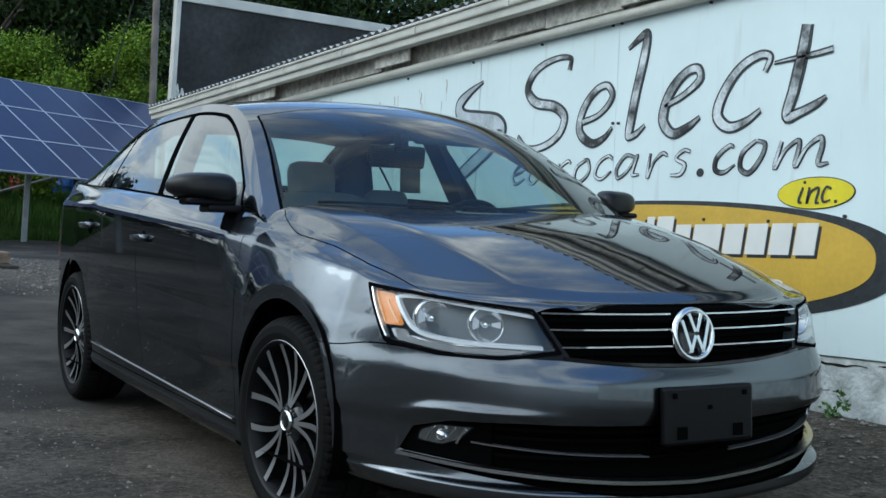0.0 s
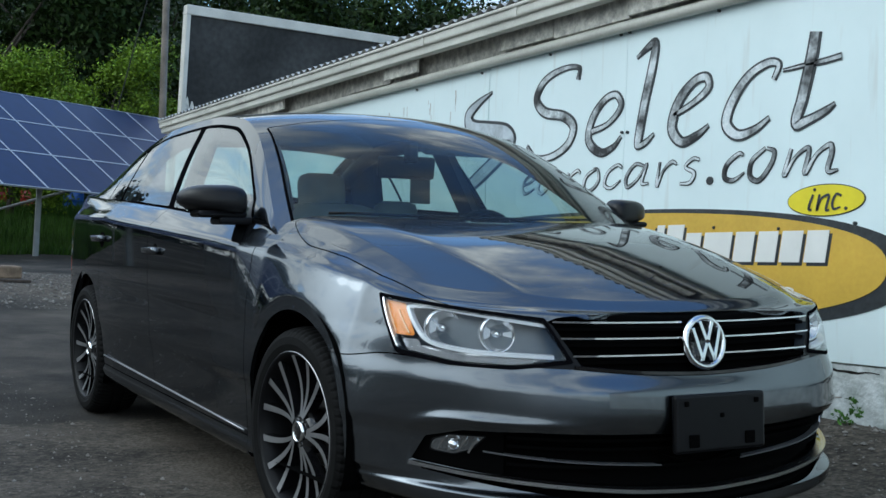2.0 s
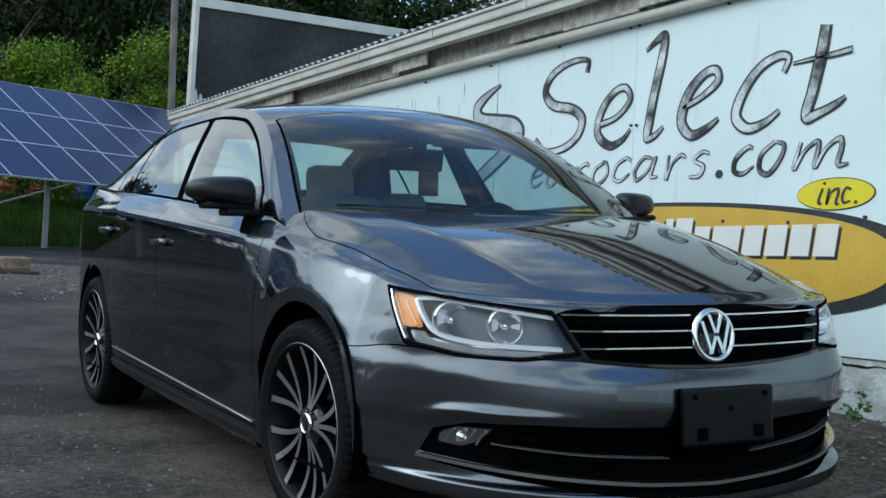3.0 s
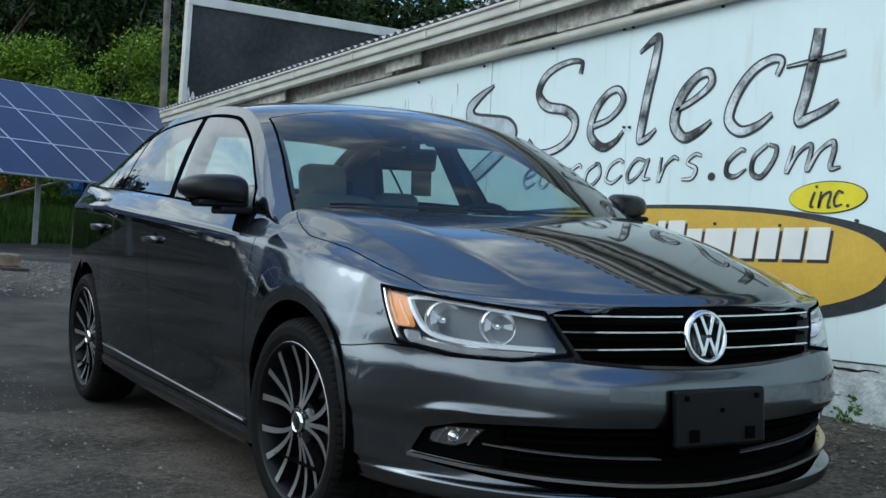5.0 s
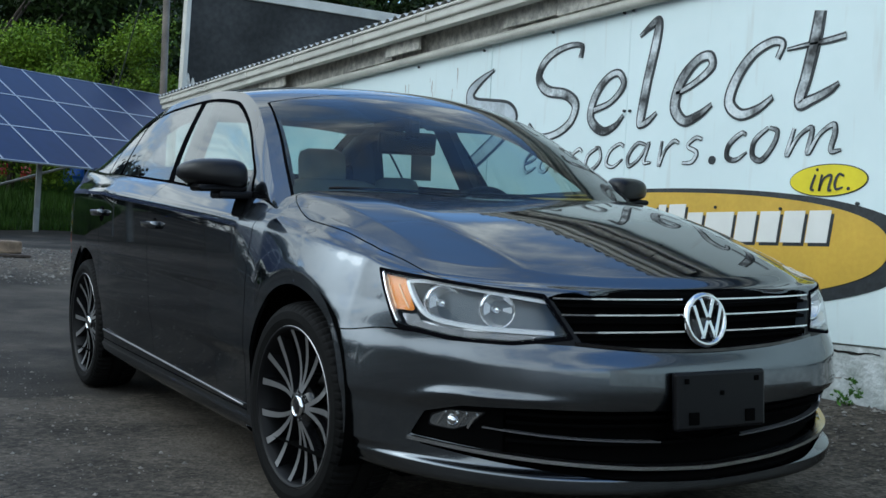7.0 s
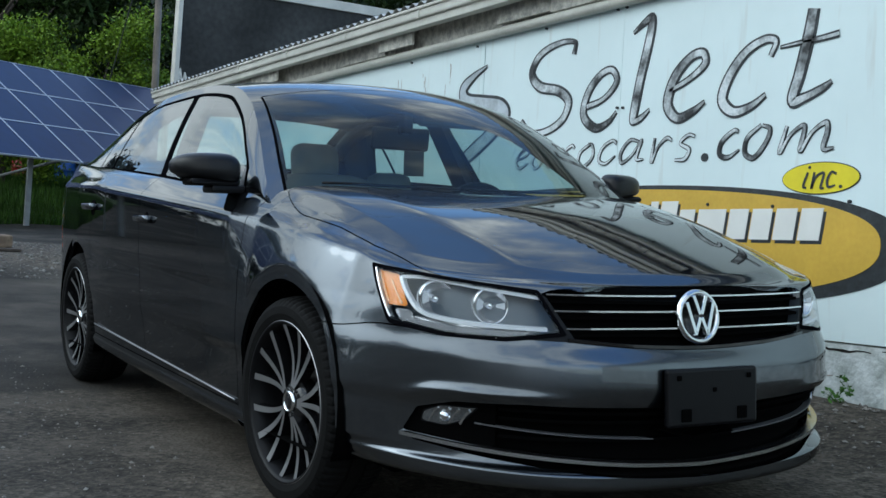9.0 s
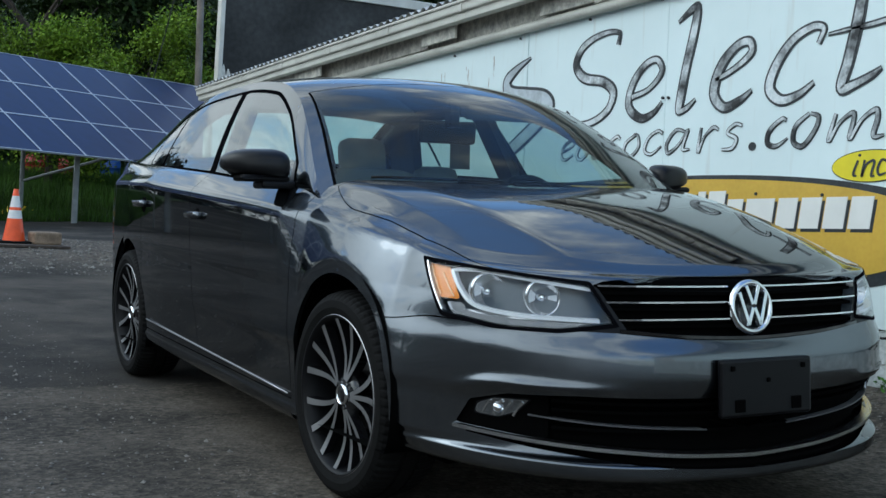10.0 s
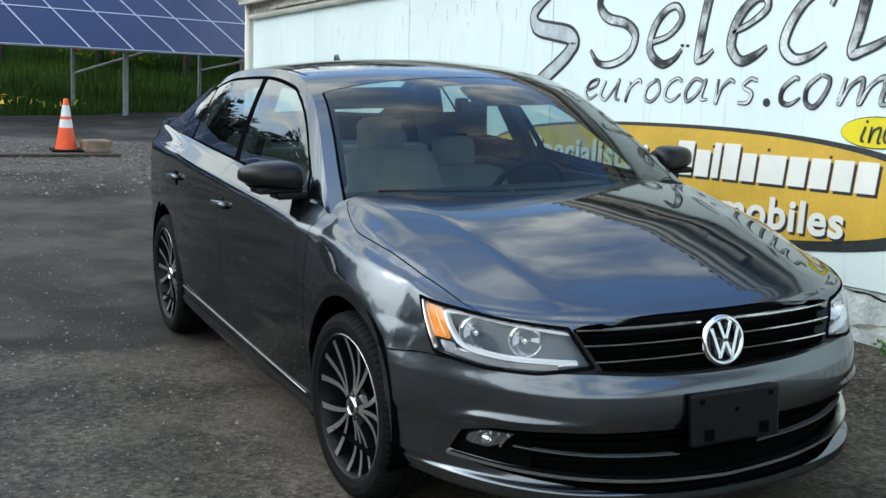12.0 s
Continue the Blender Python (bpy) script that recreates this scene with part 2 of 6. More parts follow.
def clip(mesh, f):
    """The part of a mesh where f is positive, cut clean along f = 0."""
    V, F = mesh
    V = np.asarray(V, float)
    val = np.asarray(f(V), float)
    pos = val >= 0
    out, remap, cuts, faces = [], {}, {}, []

    def keep(i):
        if i not in remap:
            remap[i] = len(out)
            out.append(V[i])
        return remap[i]

    def cut(i, j):
        k = (i, j) if i < j else (j, i)
        if k not in cuts:
            t = val[k[0]] / (val[k[0]] - val[k[1]])
            cuts[k] = len(out)
            out.append(V[k[0]] + t * (V[k[1]] - V[k[0]]))
        return cuts[k]

    for face in F:
        p = [pos[i] for i in face]
        if all(p):
            faces.append([keep(i) for i in face])
        elif any(p):
            poly = []
            for q in range(len(face)):
                i, j = face[q], face[(q + 1) % len(face)]
                if pos[i]:
                    poly.append(keep(i))
                if pos[i] != pos[j]:
                    poly.append(cut(i, j))
            if len(poly) > 2:
                faces.append(poly)
    return np.array(out).reshape(-1, 3), faces


def grid(P):
    """Faces of a grid of points [rows, columns, 3]."""
    r, c = P.shape[:2]
    return P.reshape(-1, 3), [(i * c + j, i * c + j + 1, (i + 1) * c + j + 1, (i + 1) * c + j) for i in range(r - 1) for j in range(c - 1)]


def both(mesh):
    """A half mesh and its mirror image across y = 0, in one."""
    V, F = mesh
    n = len(V)
    W = np.vstack([V, V * (1, -1, 1)])
    return W, [list(f) for f in F] + [[n + i for i in reversed(f)] for f in F]


def side(mesh, s):
    V, F = mesh
    return (V, F) if s > 0 else (V * (1, -1, 1), [list(reversed(f)) for f in F])


def shell(mesh, depth):
    """Give a panel a turned-in edge of some depth."""
    V, F = mesh
    V = np.asarray(V)
    cnt = {}
    for f in F:
        for q in range(len(f)):
            i, j = f[q], f[(q + 1) % len(f)]
            k = (min(i, j), max(i, j))
            cnt[k] = None if k in cnt else (i, j)
    N = np.zeros_like(V)
    for f in F:
        a, b, c = V[f[0]], V[f[1]], V[f[2]]
        N[list(f)] += np.cross(b - a, c - a)
    N /= np.maximum(np.linalg.norm(N, axis=1), 1e-12)[:, None]
    W, G, low = list(V), [list(f) for f in F], {}
    for e in cnt.values():
        if e is None:
            continue
        i, j = e
        for k in (i, j):
            if k not in low:
                low[k] = (len(W), len(W) + 1)
                W.append(V[k])
                W.append(V[k] - N[k] * depth)
        G.append([low[j][0], low[i][0], low[i][1], low[j][1]])
    return np.array(W), G


# ---- the car: one skin of nested contours, cut into panels ----
NOSE, TAIL = 1.30, -1.75          # where the nose and tail curves begin
WHEELS_X, HUB_Z, ARCH_Z, ARCH_R = (1.3255, -1.3255), 0.318, 0.350, 0.338
ARCHES = ((1.3255, 0.348), (-1.3255, 0.302))
belt = pchip((-2.45, -1.95, -1.3, -0.33, 0.1, 0.8, 0.95), (1.045, 1.066, 1.054, 1.008, 0.979, 0.937, 0.930))
hood_mid = pchip((-2.45, -1.95, -1.3, -0.33, 0.1, 0.8, 1.0, 1.25, 1.5, 1.7, 1.88, 2.0, 2.08, 2.15), (1.116, 1.137, 1.125, 1.079, 1.050, 1.008, 0.990, 0.957, 0.910, 0.858, 0.802, 0.759, 0.726, 0.692))
hood_fall = pchip((-2.45, 1.0, 1.4, 1.7, 1.84, 2.05, 2.15), (0.035, 0.035, 0.17, 0.235, 0.24, 0.20, 0.16))      # slope outside the hood's two lines
crease_line = pchip((-2.45, -1.04, -0.8, -0.12, 0.5, 0.9, 1.28, 1.55, 1.72, 1.9, 2.2), (0.995, 0.982, 0.967, 0.931, 0.895, 0.868, 0.834, 0.792, 0.757, 0.733, 0.722))
plan = pchip((-2.45, -1.75, -1.2, -0.6, 0.6, 1.3, 1.7, 2.2), (0.870, 0.942, 0.982, 0.998, 1.0, 0.99, 0.985, 0.985))


def rake(x, y):
    """The skin is laid out level, then sheared to fit the camera's view: lower towards the nose, higher outwards."""
    return -0.0241 * x + 0.0397 * (np.sqrt(np.square(y) + 0.01) - 0.05)


def raked(V):
    V = np.array([tuple(v) for v in V], float)
    V[:, 2] += rake(V[:, 0], V[:, 1])
    return V


def crease(x):
    return crease_line(x) - rake(x, 0.85)


def hood_z(x, y):
    y = np.abs(y)
    u = np.clip((x - 1.0) / 1.0, 0, 1)
    past = lambda line, soft: (y - line + 0 * x) / 2 + np.sqrt(((y - line + 0 * x) / 2) ** 2 + soft**2)
    return hood_mid(x) - 0.012 * (y / 0.785) ** 2 - hood_fall(x) * past(0.56 - 0.09 * u, 0.010) - 0.55 * np.clip(1 - 2.2 * u, 0, 1) * past(0.715, 0.020)


def top_z(x, y):
    return hood_z(x, y) - rake(x, y)


def level(h):
    return lambda x, y: np.full_like(x, h)


def lifted(h, up):
    """A low edge that rises towards the nose."""
    def f(x, y):
        t = np.clip((x - 1.05) / 0.6, 0, 1)
        return h + up * t * t * (3 - 2 * t)
    return f


def eased(share):
    return lambda x, y: crease(x) + 0.004 + (share + 0.13 * np.clip((x - 1.45) / 0.3, 0, 1)) * (top_z(x, np.minimum(y, 0.785 + 0.06 * np.clip((x - 1.45) / 0.3, 0, 1))) - crease(x))


# half width, nose x, tail x, squareness of the nose, height
RAILS = [
    (0.800, 2.09, -2.34, 3.4, lifted(0.175, 0.055)),
    (0.848, 2.205, -2.38, 3.4, lifted(0.168, 0.055)),
    (0.868, 2.232, -2.40, 3.4, lifted(0.190, 0.053)),
    (0.871, 2.232, -2.41, 3.4, lifted(0.211, 0.055)),
    (0.868, 2.195, -2.41, 3.4, lifted(0.230, 0.055)),
    (0.870, 2.178, -2.42, 3.5, lifted(0.270, 0.045)),
    (0.878, 2.182, -2.43, 3.5, level(0.40)),
    (0.886, 2.206, -2.44, 3.6, level(0.448)),
    (0.887, 2.216, -2.44, 3.6, level(0.498)),
    (0.887, 2.214, -2.44, 3.6, level(0.548)),
    (0.886, 2.188, -2.43, 3.6, level(0.602)),
    (0.889, 2.172, -2.42, 3.6, level(0.65)),
    (0.886, 2.158, -2.41, 3.6, lambda x, y: 0.70 + 0.35 * (crease(x) - 0.745)),
    (0.877, 2.146, -2.40, 3.6, lambda x, y: crease(x) - 0.012),
    (0.869, 2.136, -2.39, 3.6, lambda x, y: crease(x) + 0.006),
    (0.838, 2.095, -2.37, 3.5, eased(0.42)),
    (0.790, 2.040, -2.34, 3.4, lambda x, y: top_z(x, y)),
    (0.660, 1.930, -2.28, 3.2, lambda x, y: top_z(x, y)),
    (0.440, 1.790, -2.20, 3.0, lambda x, y: top_z(x, y)),
    (0.220, 1.630, -2.05, 3.0, lambda x, y: top_z(x, y)),
    (0.000, 1.480, -1.90, 3.0, lambda x, y: top_z(x, y)),
]


def contour(w, nose, tail, p, zf, nf=110, ns=240, nr=30):
    t = np.linspace(0, math.pi / 2, 900)
    ends = []
    for xc, xe, q, n in ((NOSE, nose, p, nf), (TAIL, tail, 4.0, nr)):
        x, y = xc + (xe - xc) * np.cos(t), w * np.sin(t) ** (2 / q)
        s = np.concatenate([[0], np.cumsum(np.hypot(np.diff(x), np.diff(y)))])
        u = np.linspace(0, s[-1], n)
        ends.append((np.interp(u, s, x), np.interp(u, s, y)))
    xs = np.linspace(NOSE, TAIL, ns)[1:-1]
    x = np.concatenate([ends[0][0], xs, ends[1][0][::-1]])
    y = np.concatenate([ends[0][1], np.full_like(xs, w), ends[1][1][::-1]]) * plan(x)
    z = zf(x, y)
    return np.stack([x, y, z], 1)


def turn(P):
    return np.degrees(np.arctan2(np.abs(P[:, 1]), P[:, 0] - 1.2))


def tub():
    C = np.array([contour(*r) for r in RAILS])
    k = np.arange(len(RAILS))
    flat = len(RAILS) - 5
    v = np.concatenate([np.linspace(a, a + 1, 12 if a < flat else 19)[:-1] for a in k[:-1]] + [[k[-1]]])
    P = pchip(k, C)(v)
    P[v >= flat, :, 2] = top_z(P[v >= flat, :, 0], P[v >= flat, :, 1])
    # the front fenders lean in above the wheels, but for a flat band round the arch
    X, Y, Z = P[..., 0], P[..., 1], P[..., 2]
    R = np.maximum(np.hypot(X - WHEELS_X[0], Z - ARCH_Z), 0.05)
    Z = ARCH_Z + (Z - ARCH_Z) * np.maximum(1, 0.382 / R)
    start = np.maximum(ARCH_Z + np.sqrt(np.maximum(0.375**2 - (X - WHEELS_X[0]) ** 2, 0)), 0.57)
    half = (Z - start) / 2
    lean = 0.30 * (half + np.sqrt(half**2 + 0.015**2)) * np.clip((X - 0.85) / 0.45, 0, 1) * np.clip(1 - (X - 1.55) / 0.40, 0.25, 1)
    P[..., 1] = Y - lean * np.clip((Y - 0.66) / 0.17, 0, 1)
    # the bumper's flanks flare out to meet the front wheels
    flare = 0.037 * np.clip((0.68 - Z) / 0.30, 0, 1) * np.clip((Z - 0.24) / 0.06, 0, 1) * np.clip((X - 1.42) / 0.2, 0, 1) * np.clip((2.0 - X) / 0.28, 0, 1) ** 2
    P[..., 1] += flare * np.clip((P[..., 1] - 0.6) / 0.15, 0, 1)
    V, F = grid(P)
    # a brow over each fog lamp
    a, z = turn(V), V[:, 2]
    low = z < 0.60
    wide = np.clip((50 - a) / 7, 0, 1) * (0.06 + 0.94 * np.clip((a - 20) / 18, 0, 1))
    push = 0.012 * wide * np.exp(-((z - 0.462 + 0.00035 * np.clip(a - 40, 0, 20) ** 2) / 0.016) ** 2) * low * (V[:, 0] > 1.4)
    t = np.radians(a)
    return V + push[:, None] * np.stack([np.cos(t), np.sin(t), 0 * t], 1), F


def inside(points):
    """Signed distance to a convex outline in (0.015 m per degree of turn, height)."""
    pts = [(a * 0.015, z) for a, z in points]
    cx, cz = sum(p[0] for p in pts) / len(pts), sum(p[1] for p in pts) / len(pts)

    def f(P):
        a, z = turn(P) * 0.015, P[:, 2]
        d = np.full(len(P), 9.0)
        for (x0, z0), (x1, z1) in zip(pts, pts[1:] + pts[:1]):
            n = math.hypot(x1 - x0, z1 - z0)
            e = ((x1 - x0) * (z - z0) - (z1 - z0) * (a - x0)) / n
            c = ((x1 - x0) * (cz - z0) - (z1 - z0) * (cx - x0)) / n
            d = np.minimum(d, e * (1 if c > 0 else -1))
        return np.where(P[:, 0] > 1.3, d, -1.0)

    return f


lamp_f = inside([(56.2, 0.763), (51.2, 0.622), (42.0, 0.606), (33.0, 0.608), (24.6, 0.630), (28.5, 0.732)])


def grille_f(P):
    a, z = turn(P), P[:, 2]
    line = (27.6 + (z - 0.728) * 41 - a) * 0.015
    return np.minimum(np.minimum(z - 0.603 - 0.012 * (a / 25) ** 2, 0.757 - 0.020 * (a / 28) ** 2 - z), np.where(P[:, 0] > 1.5, line, -1))


vee = pchip((0, 12, 34, 48.5, 90), (0.288, 0.292, 0.314, 0.330, 0.34))      # the blade dips to the middle
opening_f = inside([(-20, 0.275), (20, 0.275), (48.5, 0.336), (46, 0.405), (40, 0.434), (30, 0.445), (-30, 0.445), (-46, 0.405)])


def intake_f(P):
    return np.minimum(opening_f(P), P[:, 2] - vee(turn(P)) - 0.006)


def slot_f(P):
    a, z = turn(P), P[:, 2]
    return np.where(P[:, 0] > 1.5, np.minimum.reduce([vee(a) - 0.006 - z, z - vee(a) + 0.030 - 0.016 * (a / 47) ** 2, (47 - a) * 0.015]), -1.0)


def arch_f(P):
    return np.minimum.reduce([np.hypot(P[:, 0] - x, P[:, 2] - z) - ARCH_R for x, z in ARCHES])


hood_side = pchip((0.80, 1.10, 1.2, 1.3, 1.4, 1.48, 1.58, 1.72, 1.84, 1.95), (0.779, 0.779, 0.778, 0.772, 0.764, 0.752, 0.734, 0.712, 0.692, 0.670))
hood_front = pchip((0, 10, 20, 26, 28.5, 42, 56.2, 62), (0.7605, 0.758, 0.7505, 0.7400, 0.7270, 0.7425, 0.7590, 0.768))


def hood_f(P):
    x, y = P[:, 0], np.abs(P[:, 1])
    rear = x - (1.185 - 0.205 * (y / 0.72) ** 2)
    rear = np.minimum(rear, (x - 0.975 - 2.6 * (y - 0.718)) / 2.6)
    sidef = hood_side(x) - y
    corner = 0.05 - np.hypot(np.maximum(0.05 - rear, 0), np.maximum(0.05 - sidef, 0))
    d = np.minimum(np.minimum(rear, sidef), corner)
    return np.where(x > 0.7, np.minimum(d, P[:, 2] - hood_front(turn(P))), -1.0)


def cockpit_f(P):
    x, y = P[:, 0], np.abs(P[:, 1])
    cowl = 1.165 - 0.205 * (y / 0.72) ** 2 - x
    return np.minimum(np.minimum((0.784 - 0.03 * np.clip((x - 0.80) / 0.08, 0, 1)) * plan(x) - y, cowl), np.minimum(x + 1.90, P[:, 2] - 0.75))


def door_b(z):
    return -0.190 + (0.76 - z) * 0.17


def door_r(z):
    return -1.03 - 0.05 * (z - 0.7)


SKIN = tub()
GAP = 0.0018
SKIN = clip(SKIN, lambda P: arch_f(P))
SKIN = clip(SKIN, lambda P: -cockpit_f(P))
car = thing("car", "dark grey metallic four-door sedan parked on the asphalt", "car")


# the car's tilt is fitted to the camera's view; ground_z slopes the yard to meet it
car.matrix_world = pose(-0.060, 0.0534, -0.002, 2.276, -1.380, 0.086)


def skin(name, mesh, mat, parent, label="", smooth=True):
    return build(name, raked(mesh[0]), mesh[1], mat, parent, label, smooth)


def panel(name, mesh, mat=PAINT, label="", depth=0.014, pair=None):
    if pair is None:
        return skin(name, shell(both(mesh), depth), mat, car, label)
    return [skin(name, shell(side(mesh, s), depth), mat, car, label) for s in (-1, 1)]


def lower(P):
    t = np.clip((turn(P) - 52) / 12, 0, 1)
    return 0.612 - 0.024 * t * t * (3 - 2 * t) - P[:, 2]


front = clip(SKIN, lambda P: P[:, 0] - 1.34)
rest = clip(SKIN, lambda P: 1.34 - P[:, 0])
bumper = clip(front, lambda P: lower(P) - GAP)
for cutter in (grille_f, intake_f, slot_f):
    bumper = clip(bumper, lambda P: -cutter(P))
bumper = clip(bumper, lambda P: -lamp_f(P) - 0.0065)
panel("front_bumper", bumper, label="grey painted front bumper with a projecting lip", depth=0.03)
above = clip(front, lambda P: -lower(P) - GAP)
above = clip(above, lambda P: -grille_f(P) - 0.002)
above = clip(above, lambda P: -lamp_f(P) - 0.0065)
whole = clip(SKIN, lambda P: P[:, 0] - 0.6)
hood = clip(whole, lambda P: hood_f(P) - GAP)
hood = clip(hood, lambda P: -lamp_f(P) - 0.0065)
panel("hood", hood, label="glossy grey hood reflecting sky and lettering")
fender = clip(clip(above, lambda P: -hood_f(P) - GAP), lambda P: np.maximum(0.6 - np.abs(P[:, 1]), 0) * -1 + 0.001)
def fender_rear(P):
    return np.maximum(P[:, 0] - 0.947, np.minimum(0.768 - np.abs(P[:, 1]), P[:, 0] - 0.78))


fender_back = clip(clip(clip(rest, lambda P: fender_rear(P) - GAP), lambda P: -hood_f(P) - GAP), lambda P: P[:, 2] - 0.19)
n0 = len(fender[0])
fender = (np.vstack([fender[0], fender_back[0]]), fender[1] + [[i + n0 for i in f] for f in fender_back[1]])
panel("front_fender", fender, pair=True)
doors = clip(clip(rest, lambda P: -fender_rear(P) - GAP), lambda P: P[:, 2] - 0.242)
doors = clip(doors, lambda P: -hood_f(P) - GAP)
panel("front_door", clip(doors, lambda P: P[:, 0] - door_b(P[:, 2]) - GAP), pair=True)
aft = clip(doors, lambda P: door_b(P[:, 2]) - GAP - P[:, 0])
panel("rear_door", clip(aft, lambda P: P[:, 0] - door_r(P[:, 2]) - GAP), pair=True)
tail = clip(clip(rest, lambda P: P[:, 2] - 0.242), lambda P: door_r(P[:, 2]) - GAP - P[:, 0])
trunk = lambda P: np.minimum(0.62 - np.abs(P[:, 1]), P[:, 2] - 0.80)
panel("quarter_panel", clip(tail, lambda P: -trunk(P) - GAP), pair=True)
panel("trunk_lid", clip(tail, lambda P: trunk(P) - GAP))
sill = clip(clip(rest, lambda P: 0.947 - P[:, 0]), lambda P: 0.238 - P[:, 2])
panel("sill", clip(sill, lambda P: P[:, 0] + 1.0), pair=True)

# near-black inner skin behind every gap and opening, its shade put into the colour
inner = clip(tub(), lambda P: arch_f(P) - 0.004)
inner = clip(inner, lambda P: -cockpit_f(P) - 0.01)
inner = clip(inner, lambda P: -lamp_f(P) - 0.006)
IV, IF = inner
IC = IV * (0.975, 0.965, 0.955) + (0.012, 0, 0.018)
skin("inner_shell", both((IC, IF)), OPENING_BLACK, car)
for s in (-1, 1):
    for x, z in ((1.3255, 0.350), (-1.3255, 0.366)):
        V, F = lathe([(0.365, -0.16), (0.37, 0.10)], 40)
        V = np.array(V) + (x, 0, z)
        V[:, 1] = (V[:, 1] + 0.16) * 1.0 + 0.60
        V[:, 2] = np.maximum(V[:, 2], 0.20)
        build("wheel_liner", V * (1, s, 1), F, OPENING_BLACK, car)
bm = boxed((-2.2, -0.70, 0.165), (1.72, 0.70, 0.20), 0.02)
part("underbody", bm, OPENING_BLACK, car)


# greenhouse: stations from the windscreen's foot to the rear window's foot
ST = pchip(np.arange(11), np.array([
    (0.990, 0.786, 0.905, 0.165, 0.965), (0.80, 0.738, 1.040, 0.185, 1.095), (0.58, 0.676, 1.182, 0.175, 1.246), (0.32, 0.614, 1.312, 0.140, 1.362),
    (0.05, 0.577, 1.383, 0.090, 1.424), (-0.35, 0.562, 1.414, 0.02, 1.456), (-0.80, 0.570, 1.402, -0.03, 1.446), (-1.15, 0.594, 1.345, -0.06, 1.395),
    (-1.45, 0.630, 1.250, -0.09, 1.305), (-1.70, 0.668, 1.155, -0.11, 1.195), (-1.95, 0.703, 1.075, -0.11, 1.105)]))
W_ = np.linspace(0, 10, 161)
edge = ST(W_)
edge_z = pchip(edge[::-1, 0], edge[::-1, 2])


def roof_patch():
    Y = np.linspace(1, 0, 41)
    P = np.zeros((161, 41, 3))
    for j, y in enumerate(Y):
        P[:, j, 0] = edge[:, 0] + edge[:, 3] * (1 - y**2)
        P[:, j, 1] = edge[:, 1] * y
        P[:, j, 2] = edge[:, 2] + (edge[:, 4] - edge[:, 2]) * (1 - y**2.4)
    return P


def side_patch():
    v = np.linspace(0, 1, 31)
    P = np.zeros((161, 31, 3))
    yb = 0.785 * plan(edge[:, 0])
    for j, q in enumerate(v):
        P[:, j, 0] = edge[:, 0]
        P[:, j, 1] = yb + (edge[:, 1] - yb) * q + 0.055 * q * (1 - q)
        P[:, j, 2] = belt(edge[:, 0]) + (edge[:, 2] - belt(edge[:, 0])) * q - (0.022 if j == 0 else 0)
    return P


RP = roof_patch()
RV, RF = grid(RP)
RF = [tuple(reversed(f)) for f in RF]
RW = np.repeat(W_, 41)
RY = np.tile(np.linspace(1, 0, 41), 161)


def cut_by(F, f, also=None):
    """Clip the roof patch in its own coordinates (share of half width, station) and lift the result back."""
    V, G = clip((np.stack([RY, RW, np.zeros_like(RW)], 1), F), f)
    if also is not None:
        V, G = clip((V, G), also)
    e = ST(V[:, 1])
    y = V[:, 0]
    return np.stack([e[:, 0] + e[:, 3] * (1 - y**2), e[:, 1] * y, e[:, 2] + (e[:, 4] - e[:, 2]) * (1 - np.maximum(y, 0) ** 2.4)], 1), G


def screen_f(Q):
    y, w = Q[:, 0], Q[:, 1]
    return np.minimum(np.minimum((0.940 - y) * 0.6, (3.02 + 0.22 * (1 - y**2) - w) * 0.25), 0.05 + 0 * w)


def rear_f(Q):
    y, w = Q[:, 0], Q[:, 1]
    return np.minimum((0.86 - y) * 0.6, np.minimum((w - 7.1), (9.55 - w)) * 0.3)


def sun_f(Q):
    y, w = Q[:, 0], Q[:, 1]
    return np.minimum((0.80 - y) * 0.55, np.minimum(w - 4.15 - 0.25 * y**2, 5.9 - w) * 0.4)


outer = cut_by(RF, lambda Q: np.minimum.reduce([-screen_f(Q), -rear_f(Q), -sun_f(Q)]))
build("roof", *both(outer), PAINT, car, "grey painted roof and pillars")
for nm, f, mat in (("windscreen", screen_f, SCREEN), ("rear_window", rear_f, SCREEN), ("sunroof", sun_f, GLOSSBLACK)):
    g = 0.008 if nm == "windscreen" else 0.011
    glassy = cut_by(RF, lambda Q: f(Q) - (g if nm != "sunroof" else 0.004))
    frit = cut_by(RF, f, lambda Q: g - f(Q))
    pane = build(nm, *both(glassy), mat, car, "clear laminated glass" if mat is SCREEN else "black glass roof panel")
    build("seal", *both(frit), WINTRIM, pane)

SV, SF = grid(side_patch())
SF = [tuple(reversed(f)) for f in SF]


def dlo(P):
    x, z = P[:, 0], P[:, 2]
    front = (0.765 - 0.6 * (z - 0.94) - x) * 0.85
    rear = x + 1.325 - 0.10 * (z - 1.05) - 2.2 * np.clip(z - 1.15, 0, 1) ** 2 * 2
    return np.minimum.reduce([z - belt(x) - 0.006, edge_z(x) - 0.034 - z - 0.032 * np.clip((x - 0.1) / 0.5, 0, 1), front, rear * 0.9])


def bars(P):
    x, z = P[:, 0], P[:, 2]
    b = -0.205 - (z - 0.97) * 0.40
    return np.minimum.reduce([0.690 - 0.25 * (z - 0.94) - x, np.abs(x - b) - 0.036, np.abs(x + 1.05 + (z - 1.0) * 0.10) - 0.014])


